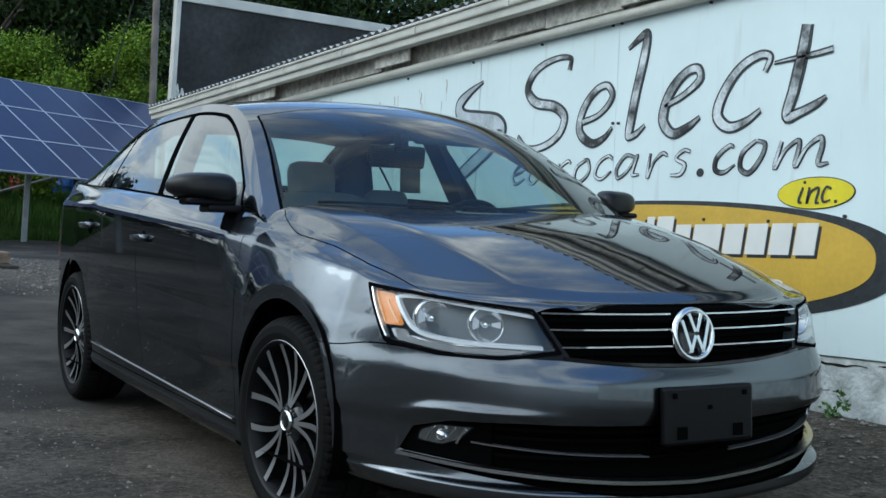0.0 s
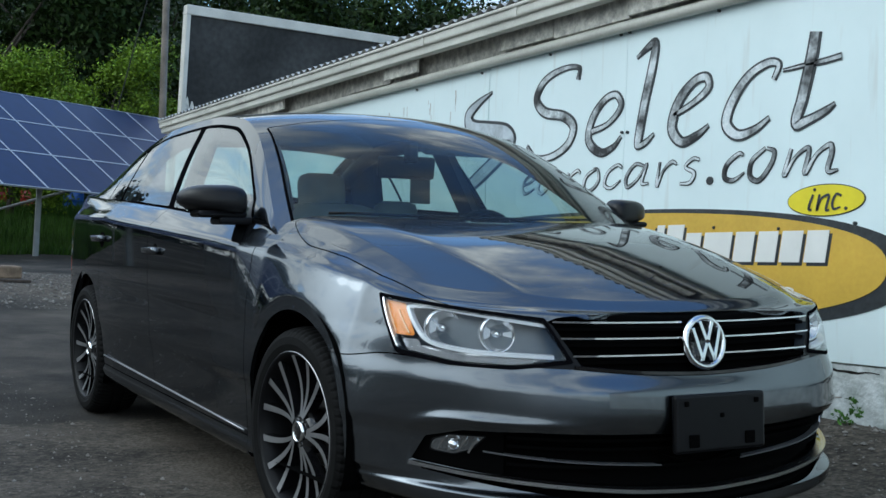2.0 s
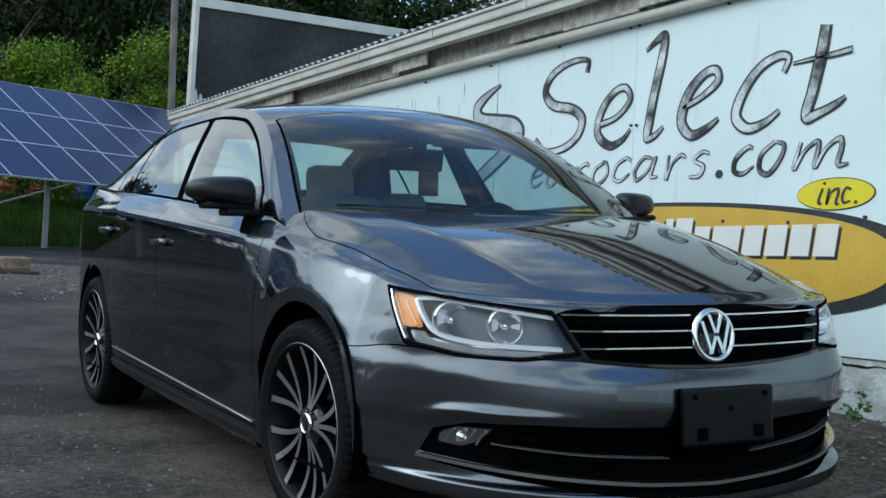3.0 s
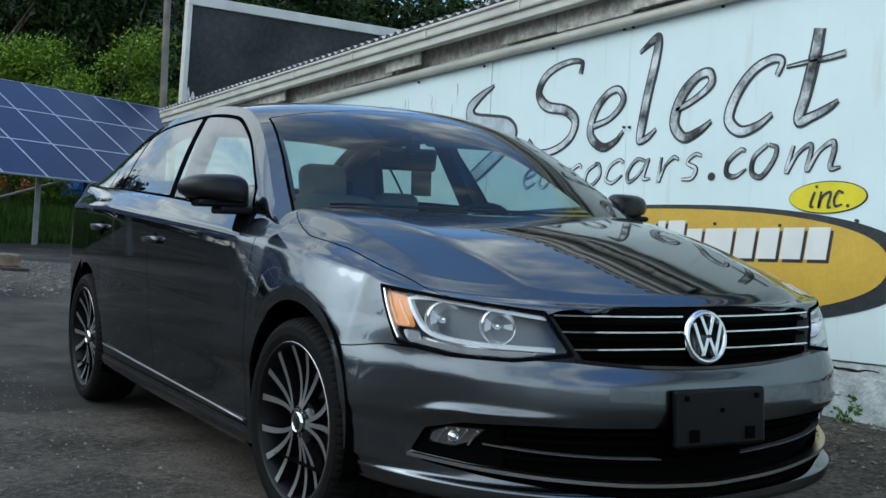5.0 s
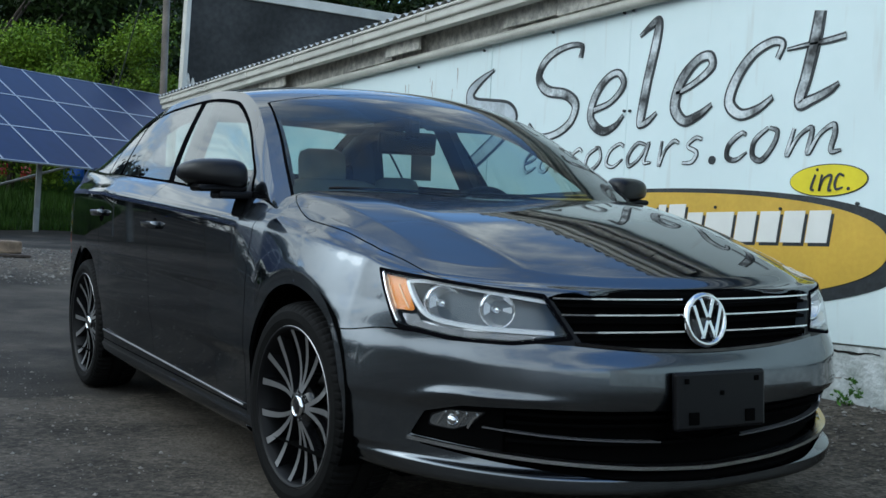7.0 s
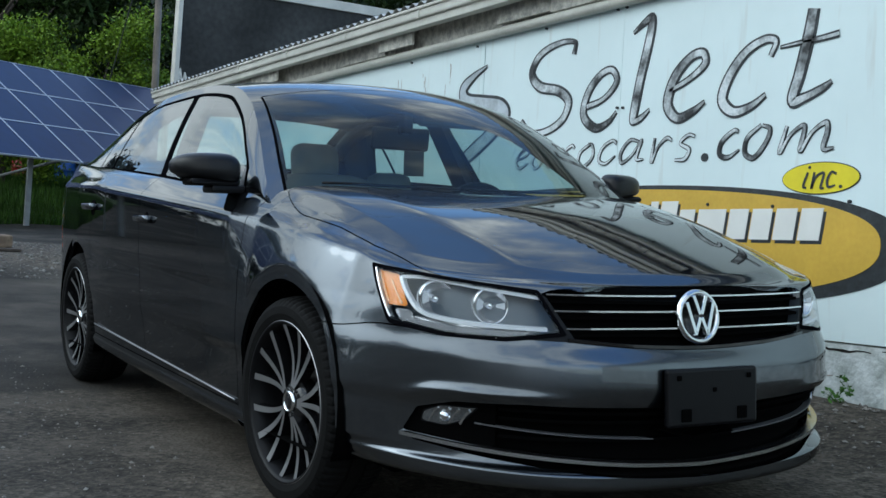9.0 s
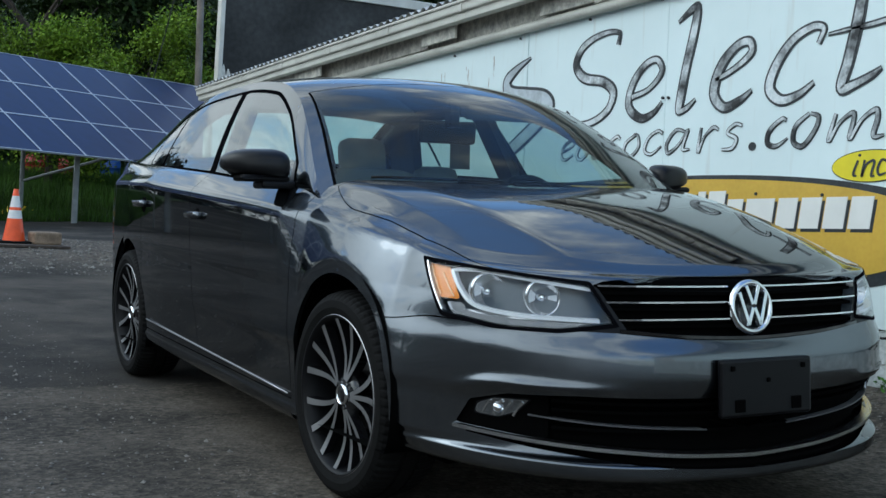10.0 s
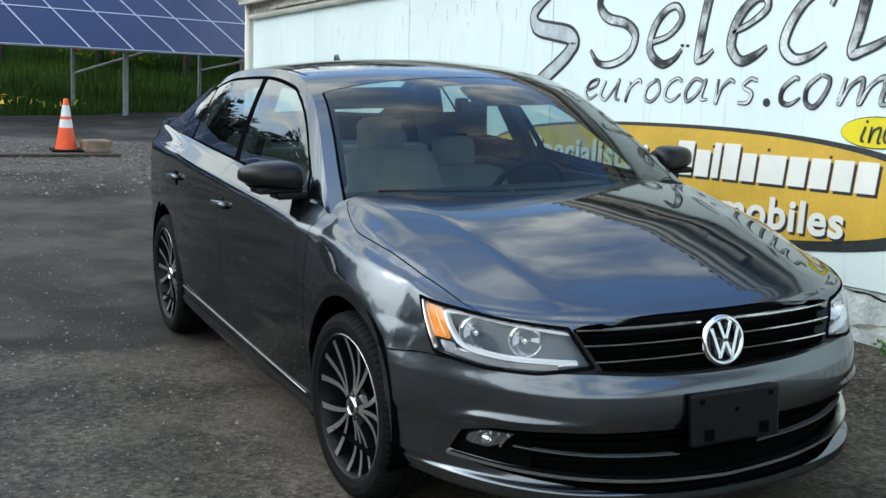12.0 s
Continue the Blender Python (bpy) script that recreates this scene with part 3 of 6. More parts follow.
SV, SF = clip((SV, SF), lambda P: edge_z(P[:, 0]) - belt(P[:, 0]) - 0.004)
frame_side = clip((SV, SF), lambda P: -dlo(P))
trim_side = clip((SV, SF), lambda P: np.minimum(dlo(P), np.maximum(0.015 - dlo(P), -bars(P))))
glass_side = clip(clip((SV, SF), lambda P: dlo(P) - 0.015), bars)
sail_side = clip(clip((SV + (0, 0.003, 0), SF), lambda P: dlo(P) - 0.014), lambda P: P[:, 0] - 0.696 + 0.25 * (P[:, 2] - 0.94))
tilt_ = lambda x: 0.40 if -0.3 < x < 0 else 0.10


for s in (-1, 1):
    build("window_frame", *shell(side(frame_side, s), 0.01), PAINT, car)
    build("window_trim", *side(trim_side, s), WINTRIM, car, "gloss black window surround and pillar trim")
    build("mirror_sail", *side(sail_side, s), DULL, car, "grey plastic corner piece at the mirror")
    for lo, hi in ((-0.205, 2), (-1.05, -0.205), (-3, -1.05)):
        build("side_window", *side(clip(clip(glass_side, lambda P: P[:, 0] - lo + tilt_(lo) * (P[:, 2] - 0.97)), lambda P: hi - tilt_(hi) * (P[:, 2] - 0.97) - P[:, 0]), s), WINDOW, car, "lightly tinted side window")

# ---- front details, laid along the skin ----
FULL = tub()[0]
FRONT = FULL[(FULL[:, 0] > 1.3) & (FULL[:, 2] < 0.80)]
FA = turn(FRONT) * 0.015


def on_skin(a, z, inset=0.0):
    """The place on the skin at a turn in degrees (minus: the car's right side) and a height."""
    d = (FA - abs(a) * 0.015) ** 2 + (FRONT[:, 2] - z) ** 2
    i = np.argsort(d)[:40]
    w = np.exp(-d[i] / (2 * 0.007**2)) + 1e-9
    p = (FRONT[i] * w[:, None]).sum(0) / w.sum()
    t = math.radians(abs(a))
    p = p - inset * np.array((math.cos(t), math.sin(t), 0))
    p[2] = z
    return Vector((p[0], p[1] * (1 if a > 0 else -1), p[2]))


def ribbon(name, path, parent, mat, high=0.012, thick=0.01, inset=0.0, n=60, label="", smooth=True):
    """A strip that follows the skin through a few (turn, height) points."""
    k = np.linspace(0, 1, len(path))
    f = pchip(k, np.array(path, float))
    pts = [on_skin(a, z, inset) for a, z in f(np.linspace(0, 1, n))]
    out = []
    for i, p in enumerate(pts):
        d = (pts[min(i + 1, n - 1)] - pts[max(i - 1, 0)]).normalized()
        o = Vector((p.x - 1.2, p.y, 0)).normalized()
        u = d.cross(o).normalized() * high / 2
        o = u.cross(d).normalized() * thick / 2 if u.length else o
        out.append([p + u * 0.7 + o, p + u - o, p - u - o, p - u * 0.7 + o])
    V = [q for r in out for q in r]
    F = [(4 * i + j, 4 * i + (j + 1) % 4, 4 * i + 4 + (j + 1) % 4, 4 * i + 4 + j) for i in range(n - 1) for j in range(4)]
    F += [(3, 2, 1, 0), tuple(4 * n - 4 + j for j in range(4))]
    return skin(name, (V, F), mat, parent, label, smooth=False)


def sunk(mesh, inset):
    V, F = mesh
    t = np.arctan2(V[:, 1], V[:, 0] - 1.2)
    return V - inset * np.stack([np.cos(t), np.sin(t), 0 * t], 1), F


T = tub()
# grille and intake are backed by near-black sheets with shade in the colour
grille = skin("grille", sunk(both(clip(T, grille_f)), 0.034), OPENING_BLACK, car, "gloss black grille with three chrome strips")
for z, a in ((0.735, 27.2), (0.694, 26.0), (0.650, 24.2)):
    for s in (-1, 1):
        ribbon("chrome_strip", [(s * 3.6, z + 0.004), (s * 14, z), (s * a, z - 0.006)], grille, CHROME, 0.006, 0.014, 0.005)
        ribbon("slat", [(s * 0.5, z - 0.016), (s * 14, z - 0.018), (s * (a - 0.6), z - 0.024)], grille, OPENING_BLACK, 0.012, 0.03, 0.026)
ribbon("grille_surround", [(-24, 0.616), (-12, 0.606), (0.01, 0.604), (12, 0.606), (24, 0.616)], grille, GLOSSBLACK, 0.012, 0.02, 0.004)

intake = skin("lower_intake", sunk(both(clip(T, intake_f)), 0.035), OPENING_BLACK, car, "black lower air intake with thin bright blades")
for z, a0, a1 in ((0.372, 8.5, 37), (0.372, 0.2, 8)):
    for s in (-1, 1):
        ribbon("blade", [(s * a0, z - 0.018), (s * (a0 + a1) / 2, z - 0.008), (s * a1, z + 0.008)], intake, DULL if a0 > 1 else OPENING_BLACK, 0.005, 0.02, 0.016)
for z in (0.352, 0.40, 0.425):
    ribbon("slat", [(-33.6, z), (-0.5, z), (0.5, z), (33.6, z)], intake, OPENING_BLACK, 0.012, 0.03, 0.025)
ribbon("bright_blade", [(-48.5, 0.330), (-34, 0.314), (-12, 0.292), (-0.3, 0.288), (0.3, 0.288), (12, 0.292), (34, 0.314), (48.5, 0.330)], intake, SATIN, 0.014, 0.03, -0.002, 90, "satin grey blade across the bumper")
skin("lower_slot", sunk(both(clip(T, slot_f)), 0.03), OPENING_BLACK, intake)
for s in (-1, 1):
    skin("fog_bezel", side(sunk(clip(T, lambda P: np.minimum(intake_f(P), (turn(P) - 34) * 0.015)), 0.012), s), OPENING_BLACK, car)
    fog_f = inside([(45.3, 0.370), (44.8, 0.396), (42.0, 0.416), (36.8, 0.420), (38.8, 0.384), (41.5, 0.366)])
    fog = skin("fog_lamp", side(sunk(clip(T, lambda P: fog_f(P) + 0.004), 0.008), s), BLACK, car, "clear four-sided fog lamp set in a black bezel")
    skin("reflector", side(sunk(clip(T, fog_f), 0.0055), s), FOGBOWL, fog)
    skin("lens", side(sunk(clip(T, lambda P: fog_f(P) - 0.001), -0.001), s), LENS, fog)
    for a0, w0 in ((43.4, 0.006), (41.6, 0.011), (40.2, 0.005), (38.6, 0.009)):
        ribbon("reflector_rib", [(s * (a0 + 0.6), 0.373), (s * a0, 0.392), (s * (a0 - 0.8), 0.410)], fog, CHROME, w0, 0.006, 0.004, 12)
    c = on_skin(s * 41.4, 0.390, 0.004)
    V, F = lathe([(0.0, -0.010), (0.010, -0.008), (0.016, 0.0), (0.017, 0.006)], 20)
    o = Vector((1, s * 0.45, 0)).normalized()
    r_ = Vector((0, 0, 1)).cross(o).normalized()
    skin("bulb", ([c + r_ * v[0] + Vector((0, 0, 1)) * v[2] - o * v[1] for v in V], F), CHROME, fog)

# headlights
HOUSING = plain("lamp_housing", (0.10, 0.122, 0.145), 0.36, 0.3)
for s in (-1, 1):
    lamp = skin("headlight", side(sunk(clip(T, lambda P: lamp_f(P) + 0.002), 0.055), s), HOUSING, car, "clear headlight with white light guide and amber corner")
    V, F = clip(T, lambda P: lamp_f(P) - 0.002)
    rim = {}
    for f in F:
        for q in range(len(f)):
            i, j = f[q], f[(q + 1) % len(f)]
            k = (min(i, j), max(i, j))
            rim[k] = None if k in rim else (i, j)
    R = sunk((V, []), 0.056)[0]
    W, G = list(V), []
    for e in rim.values():
        if e:
            n_ = len(W)
            W += [V[e[0]], V[e[1]], R[e[1]], R[e[0]]]
            G.append([n_, n_ + 1, n_ + 2, n_ + 3])
    skin("side_wall", side((np.array(W), G), s), HOUSING, lamp)
    skin("seal", side(clip(T, lambda P: np.minimum(lamp_f(P) + 0.006, 0.006 - lamp_f(P))), s), WINTRIM, lamp)
    skin("lens", side((V, F), s), LENS, lamp)
    ribbon("light_guide", [(s * a, z) for a, z in ((27.5, 0.716), (38, 0.734), (46.0, 0.745), (50.0, 0.738), (48.2, 0.69), (46.4, 0.660), (43.8, 0.646), (36, 0.637), (27, 0.637))], lamp, LEDWHITE, 0.013, 0.02, 0.016, 110)
    ribbon("chrome_ledge", [(s * a, z) for a, z in ((47.5, 0.630), (40, 0.618), (30, 0.621))], lamp, REFLECTOR, 0.022, 0.03, 0.03, 50)
    ribbon("chrome_post", [(s * a, z) for a, z in ((55.3, 0.754), (53.2, 0.69), (51.0, 0.632))], lamp, REFLECTOR, 0.006, 0.02, 0.006, 40)
    amber = clip(T, inside([(55.2, 0.752), (52.2, 0.664), (48.2, 0.664), (50.6, 0.746)]))
    ledge = clip(T, inside([(48.0, 0.640), (50.6, 0.630), (42.0, 0.612), (33.0, 0.614), (26.2, 0.633), (30.0, 0.638)]))
    skin("lower_reflector", side(sunk(ledge, 0.028), s), REFLECTOR, lamp)
    skin("amber_reflector", side(sunk(amber, 0.014), s), AMBER, lamp, "amber corner reflector")
    for k in range(2):
        q = k * 0.8
        ribbon("amber_rib", [(s * (54.6 - 3.4 * q), 0.745 - 0.020 * q), (s * (53.0 - 3.4 * q), 0.700 - 0.012 * q), (s * (51.9 - 3.2 * q), 0.670)], lamp, AMBERPALE, 0.004, 0.006, 0.012, 14)
    white = clip(T, inside([(51.0, 0.655), (49.6, 0.624), (47.2, 0.622), (47.6, 0.655)]))
    skin("bright_reflector", side(sunk(white, 0.022), s), REFLECTOR, lamp)
    for a, z, r in ((44.3, 0.690, 0.047), (35.6, 0.686, 0.046)):
        c = on_skin(s * a, z, 0.048)
        o = Vector((1, s * 0.18, 0)).normalized()
        r_ = Vector((0, 0, 1)).cross(o).normalized()
        V, F = lathe([(0.0, 0.02), (r * 0.3, 0.018), (r * 0.75, 0.004), (r * 0.95, -0.012), (r, -0.014), (r * 1.04, -0.006), (r * 1.04, 0.01)], 36)
        bowl = skin("lamp_bowl", ([c + r_ * v[0] + Vector((0, 0, 1)) * v[2] - o * v[1] for v in V], F), REFLECTOR, lamp)
        V, F = lathe([(r * 0.96, -0.013), (r * 1.0, -0.018), (r * 1.07, -0.017), (r * 1.09, -0.008)], 36)
        skin("bowl_ring", ([c + r_ * v[0] + Vector((0, 0, 1)) * v[2] - o * v[1] for v in V], F), CHROME, bowl)
        # white patches paint the bowl's bright crescent and bar as fixed glints
        for w0, w1 in ((-0.20, 0.25), (2.6, 3.5)):
            V = [c + r_ * (rr_ * r * math.cos(w_)) + Vector((0, 0, 1)) * (rr_ * r * math.sin(w_)) + o * (0.0165 - 0.020 * (1 - rr_)) for w_ in np.linspace(w0, w1, 5) for rr_ in (0.40, 0.88)]
            skin("facet", (V, [(2 * k, 2 * k + 1, 2 * k + 3, 2 * k + 2) for k in range(4)]), LEDWHITE, bowl)
        V, F = lathe([(0.0, -0.022), (r * 0.18, -0.018), (r * 0.24, 0.0), (r * 0.24, 0.018)], 20)
        skin("bulb_shield", ([c + r_ * v[0] + Vector((0, 0, 1)) * v[2] - o * v[1] for v in V], F), CHROME, bowl)

    # black end trim between the grille and the lamp
    def end_trim(P):
        a, z = turn(P), P[:, 2]
        line = (27.6 + (z - 0.728) * 41 - a) * 0.015
        return np.minimum.reduce([0.003 - lamp_f(P), 0.003 - line, z - 0.606, hood_front(a) - 0.002 - z, (31 - a) * 0.015, np.where(P[:, 0] > 1.5, 1.0, -1.0)])
    skin("grille_end_trim", side(sunk(clip(T, end_trim), 0.002), s), BLACK, car)

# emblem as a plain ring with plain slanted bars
ec = Vector((2.170, 0, 0.634))
badge = build("emblem", *[x for x in lathe([(0.0, 0.008), (0.055, 0.008), (0.060, 0.0)], 40)], GLOSSBLACK, car, "round chrome-ringed badge")
badge.matrix_local = Matrix.Translation(ec) @ pose(0, 0, 0, 8, 0, -90) @ pose(0, 0, 0, 0, 0, 180)
ring = [(0.067 + 0.009 * math.cos(t), 0.011 * math.sin(t)) for t in np.linspace(0, 2 * math.pi, 13)]
build("ring", *lathe(ring, 56), CHROME, badge)
for x0, z0, x1, z1 in ((-0.021, 0.054, -0.004, 0.010), (0.021, 0.054, 0.004, 0.010), (-0.047, 0.036, -0.021, -0.046), (0.047, 0.036, 0.021, -0.046), (-0.021, -0.046, -0.004, -0.006), (0.021, -0.046, 0.004, -0.006)):
    half, lean = math.hypot(x1 - x0, z1 - z0) / 2 + 0.004, math.degrees(math.atan2(x1 - x0, z1 - z0))
    part("bar", boxed((-0.0055, -0.008, -half), (0.0055, 0.006, half), 0.001, pose((x0 + x1) / 2, -0.008, (z0 + z1) / 2, 0, lean, 0)), CHROME, badge)
    # the bars lie on the badge's dark disc

plate = part("plate_bracket", boxed((-0.012, -0.160, -0.078), (0.012, 0.160, 0.078), 0.009, pose(2.232, 0.004, 0.424, 0, -3, 0)), BLACK, car, "empty black number plate bracket")
# holes drawn as near-black blocks, their shade painted
for y, z, h in ((-0.125, 0.055, 0.007), (0.125, 0.055, 0.007), (0, 0.02, 0.006), (-0.10, -0.045, 0.017), (0.10, -0.045, 0.017)):
    part("hole", boxed((-0.003, -h, -h), (0.003, h, h), 0.002, pose(2.2455 - z * 0.05, 0.004 + y, 0.424 + z, 0, -3, 0)), OPENING_BLACK, plate)

# mirrors
for s in (-1, 1):
    bm = bmesh.new()
    bmesh.ops.create_uvsphere(bm, u_segments=32, v_segments=18, radius=1)
    for v in bm.verts:
        x, y, z = v.co
        out = y * s
        px = 0.095 * math.copysign(abs(x) ** 0.7, x) * (1 - 0.25 * max(out, 0)) if x > 0 else 0.030 * math.copysign(abs(x) ** 0.5, x)
        py = 0.110 * math.copysign(abs(y) ** 0.62, y)
        pz = (0.056 * abs(z) ** 0.7 * (1 - 0.22 * out)) if z > 0 else -0.042 * abs(z) ** 0.5 * (1 - 0.42 * out)
        v.co = Vector((0.66 + px - 0.035 * (y * s), s * 0.905 + py, 1.026 + pz + 0.004 * y * s))
    mir = part("wing_mirror", bm, MIRRORBLACK, car, "black wing mirror on a short foot", smooth=True)
    part("mirror_foot", boxed((0.63, min(s * 0.765, s * 0.90), 0.944), (0.74, max(s * 0.765, s * 0.90), 0.972), 0.010), BLACK, mir)
    part("mirror_base", boxed((0.632, min(s * 0.80, s * 0.975), 0.968), (0.744, max(s * 0.80, s * 0.975), 0.992), 0.012), BLACK, mir, "matt black lower shell", smooth=True)
    V = [(0.628, s * 0.905 + 0.095 * math.cos(t), 1.023 + 0.054 * math.sin(t)) for t in np.linspace(0, 2 * math.pi, 25)[:-1]]
    build("mirror_glass", V, [tuple(range(24))], CHROME, mir, smooth=False)
    # handles
    for x, z, lock in ((-0.110, 0.838, True), (-1.000, 0.880, False)):
        y = s * 0.878 if x > -0.5 else s * 0.874
        bm = boxed((x - 0.10, min(y, y + s * 0.03), z - 0.014), (x + 0.08, max(y, y + s * 0.03), z + 0.016), 0.011)
        h = part("door_handle", bm, PAINT, car, smooth=True)
        part("handle_trim", boxed((x - 0.085, min(y + s * 0.026, y + s * 0.034), z + 0.002), (x + 0.065, max(y + s * 0.026, y + s * 0.034), z + 0.013), 0.003), CHROME, h, "bright handle strip")
        b = bmesh.new()
        rod(b, (x + 0.02, y - s * 0.012, z - 0.005), (x + 0.02, y + s * 0.004, z - 0.005), 0.036, 24)
        part("handle_cup", b, OPENING_BLACK, h)
        if lock:
            b = bmesh.new()
            rod(b, (x + 0.055, y - s * 0.01, z - 0.045), (x + 0.055, y + s * 0.004, z - 0.045), 0.013, 16)
            part("lock", b, SATIN, h)
    # sill strip
    build("sill_strip", *tube([(x, s * 0.872, 0.302 - 0.040 * x) for x in np.linspace(-0.93, 0.93, 9)], 0.0032, 6), ALLOY, car, "thin bright strip along the sill")

# wipers, cowl, aerial
P = np.zeros((31, 2, 3))
for i, y in enumerate(np.linspace(-0.70, 0.70, 31)):
    xr = 1.195 - 0.205 * (y / 0.72) ** 2
    P[i, 0] = (xr, y, hood_z(xr, y) - 0.014)
    P[i, 1] = (xr - 0.20, y, hood_z(xr, y) - 0.012)
V, F = grid(P)
build("cowl", V, F, BLACK, car)
for y0, y1, x0 in ((0.45, -0.12, 0.985), (-0.14, -0.60, 0.955)):
    f = lambda y: 1.12 - 0.205 * (y / 0.72) ** 2
    pts = [(f(y), y, hood_z(f(y), y) + 0.006) for y in np.linspace(y0, y1, 12)]
    build("wiper", *tube(pts, 0.005), BLACK, car)
bm = boxed((-1.06, -0.016, 1.395), (-0.93, 0.016, 1.480), 0.012)
for v in bm.verts:
    if v.co.z > 1.44:
        v.co.x = -1.06 + (v.co.x + 1.06) * 0.35
        v.co.y *= 0.4
part("roof_aerial", bm, GLOSSBLACK, car, smooth=True)


# ---- wheels ----
def make_wheel():
    w = new("wheel")
    w.parent = car
    tagged(w, "black tyre on a many-spoked machined alloy rim")
    n = 216
    prof = [(0.233, 0.095), (0.241, 0.104), (0.265, 0.112), (0.287, 0.110), (0.303, 0.100), (0.3105, 0.088), (0.315, 0.070), (0.3175, 0.05), (0.3175, 0.032), (0.310, 0.030), (0.310, 0.022), (0.318, 0.02)]
    prof = prof + [(r, -y) for r, y in reversed(prof)]
    V, F = lathe(prof, n)
    k = len(prof)
    V = np.array(V)
    for i in range(n):
        if i % 3 == 0:
            for q in list(range(4, 9)) + list(range(k - 9, k - 4)):
                V[i * k + q, 0] *= 0.987
                V[i * k + q, 2] *= 0.987
    build("tyre", V, F, RUBBER, w, smooth=False)
    V, F = lathe([(0.2335, 0.098), (0.234, -0.090), (0.242, -0.098), (0.246, -0.103), (0.243, -0.107), (0.238, -0.106), (0.232, -0.098), (0.220, -0.06), (0.210, 0.09)], 72)
    build("rim", V, F, [BLACK, ALLOY], w, slots=[1 if 2 <= i % 8 <= 3 else 0 for i in range(len(F))])
    hubp = [(0.0, -0.076), (0.05, -0.076), (0.062, -0.068), (0.07, -0.045), (0.07, 0.0)]
    build("hub", *lathe(hubp, 40), GLOSSBLACK, w)
    build("centre_cap", *lathe([(0.0, -0.088), (0.022, -0.088), (0.026, -0.085), (0.028, -0.07)], 30), GLOSSBLACK, w)
    build("cap_ring", *lathe([(0.026, -0.084), (0.028, -0.090), (0.031, -0.090), (0.033, -0.080)], 30), CHROME, w)
    for i in range(15):
        end, mid = 2 * math.pi * i / 15, 2 * math.pi * (i // 3 * 3 + 1) / 15
        base = mid + (end - mid) * 0.30
        V = []
        m = 9
        for q in range(m):
            t = q / (m - 1)
            r = 0.048 + 0.188 * t
            a = base + (end - base) * t**0.65 + 0.10 * t * (1 - t)
            hw = 0.0058 + 0.0048 * t
            y = -0.082 - 0.014 * t**1.5 + 0.012 * math.sin(math.pi * t)
            for dw, dy in ((-1, 0), (1, 0), (1.25, 0.03), (-1.25, 0.03)):
                aa = a + dw * hw / r
                V.append((r * math.cos(aa), y + dy, r * math.sin(aa)))
        F, sl = [], []
        for q in range(m - 1):
            for j in range(4):
                F.append((4 * q + j, 4 * q + (j + 1) % 4, 4 * q + 4 + (j + 1) % 4, 4 * q + 4 + j))
                sl.append(0 if j == 0 else 1)
        build("spoke", V, F, [ALLOY, GLOSSBLACK], w, smooth=False, slots=sl)
    V, F = lathe([(0.07, 0.02), (0.155, 0.02), (0.155, 0.034), (0.07, 0.034)], 48)
    build("brake_disc", V, F, plain("brake_iron", (0.10, 0.095, 0.09), 0.4, 0.8), w)
    for t in range(5):
        b = bmesh.new()
        a = 2 * math.pi * t / 5 + 0.2
        rod(b, (0.042 * math.cos(a), -0.081, 0.042 * math.sin(a)), (0.042 * math.cos(a), -0.065, 0.042 * math.sin(a)), 0.007, 8)
        part("wheel_bolt", b, SATIN, w)
    return w


wheel = make_wheel()
wheel.matrix_basis = pose(1.3255, -0.764, HUB_Z, 0, 0, 3.5) @ pose(0, 0, 0, 0, 24, 0)
copy_thing(wheel, pose(-1.3255, -0.764, HUB_Z + 0.016, 0, 63, 0))
copy_thing(wheel, pose(1.3255, 0.764, HUB_Z, 0, 10, 183.5))
copy_thing(wheel, pose(-1.3255, 0.764, HUB_Z + 0.016, 0, 40, 180))

# ---- cabin ----
part("floor_pan", boxed((-1.7, -0.72, 0.20), (1.0, 0.72, 0.30)), TRIM, car)
for s in (-1, 1):
    bm = boxed((-1.55, min(s * 0.70, s * 0.755), 0.28), (0.74, max(s * 0.70, s * 0.755), 0.94), 0.02)
    part("door_lining", bm, TRIM, car)
V, F = cut_by(RF, lambda Q: np.minimum(Q[:, 1] - 3.9, 7.0 - Q[:, 1]))
V = V * (1, 0.97, 1) - (0, 0, 0.035)
build("headliner", *both((V, F)), HEADLINER, car)
bm = boxed((0.42, -0.70, 0.60), (1.02, 0.70, 0.93), 0.07)
part("dashboard", bm, TRIM, car, "dark dashboard", smooth=True)
part("rear_shelf", boxed((-1.86, -0.66, 0.94), (-1.25, 0.66, 0.975), 0.01), TRIM, car)


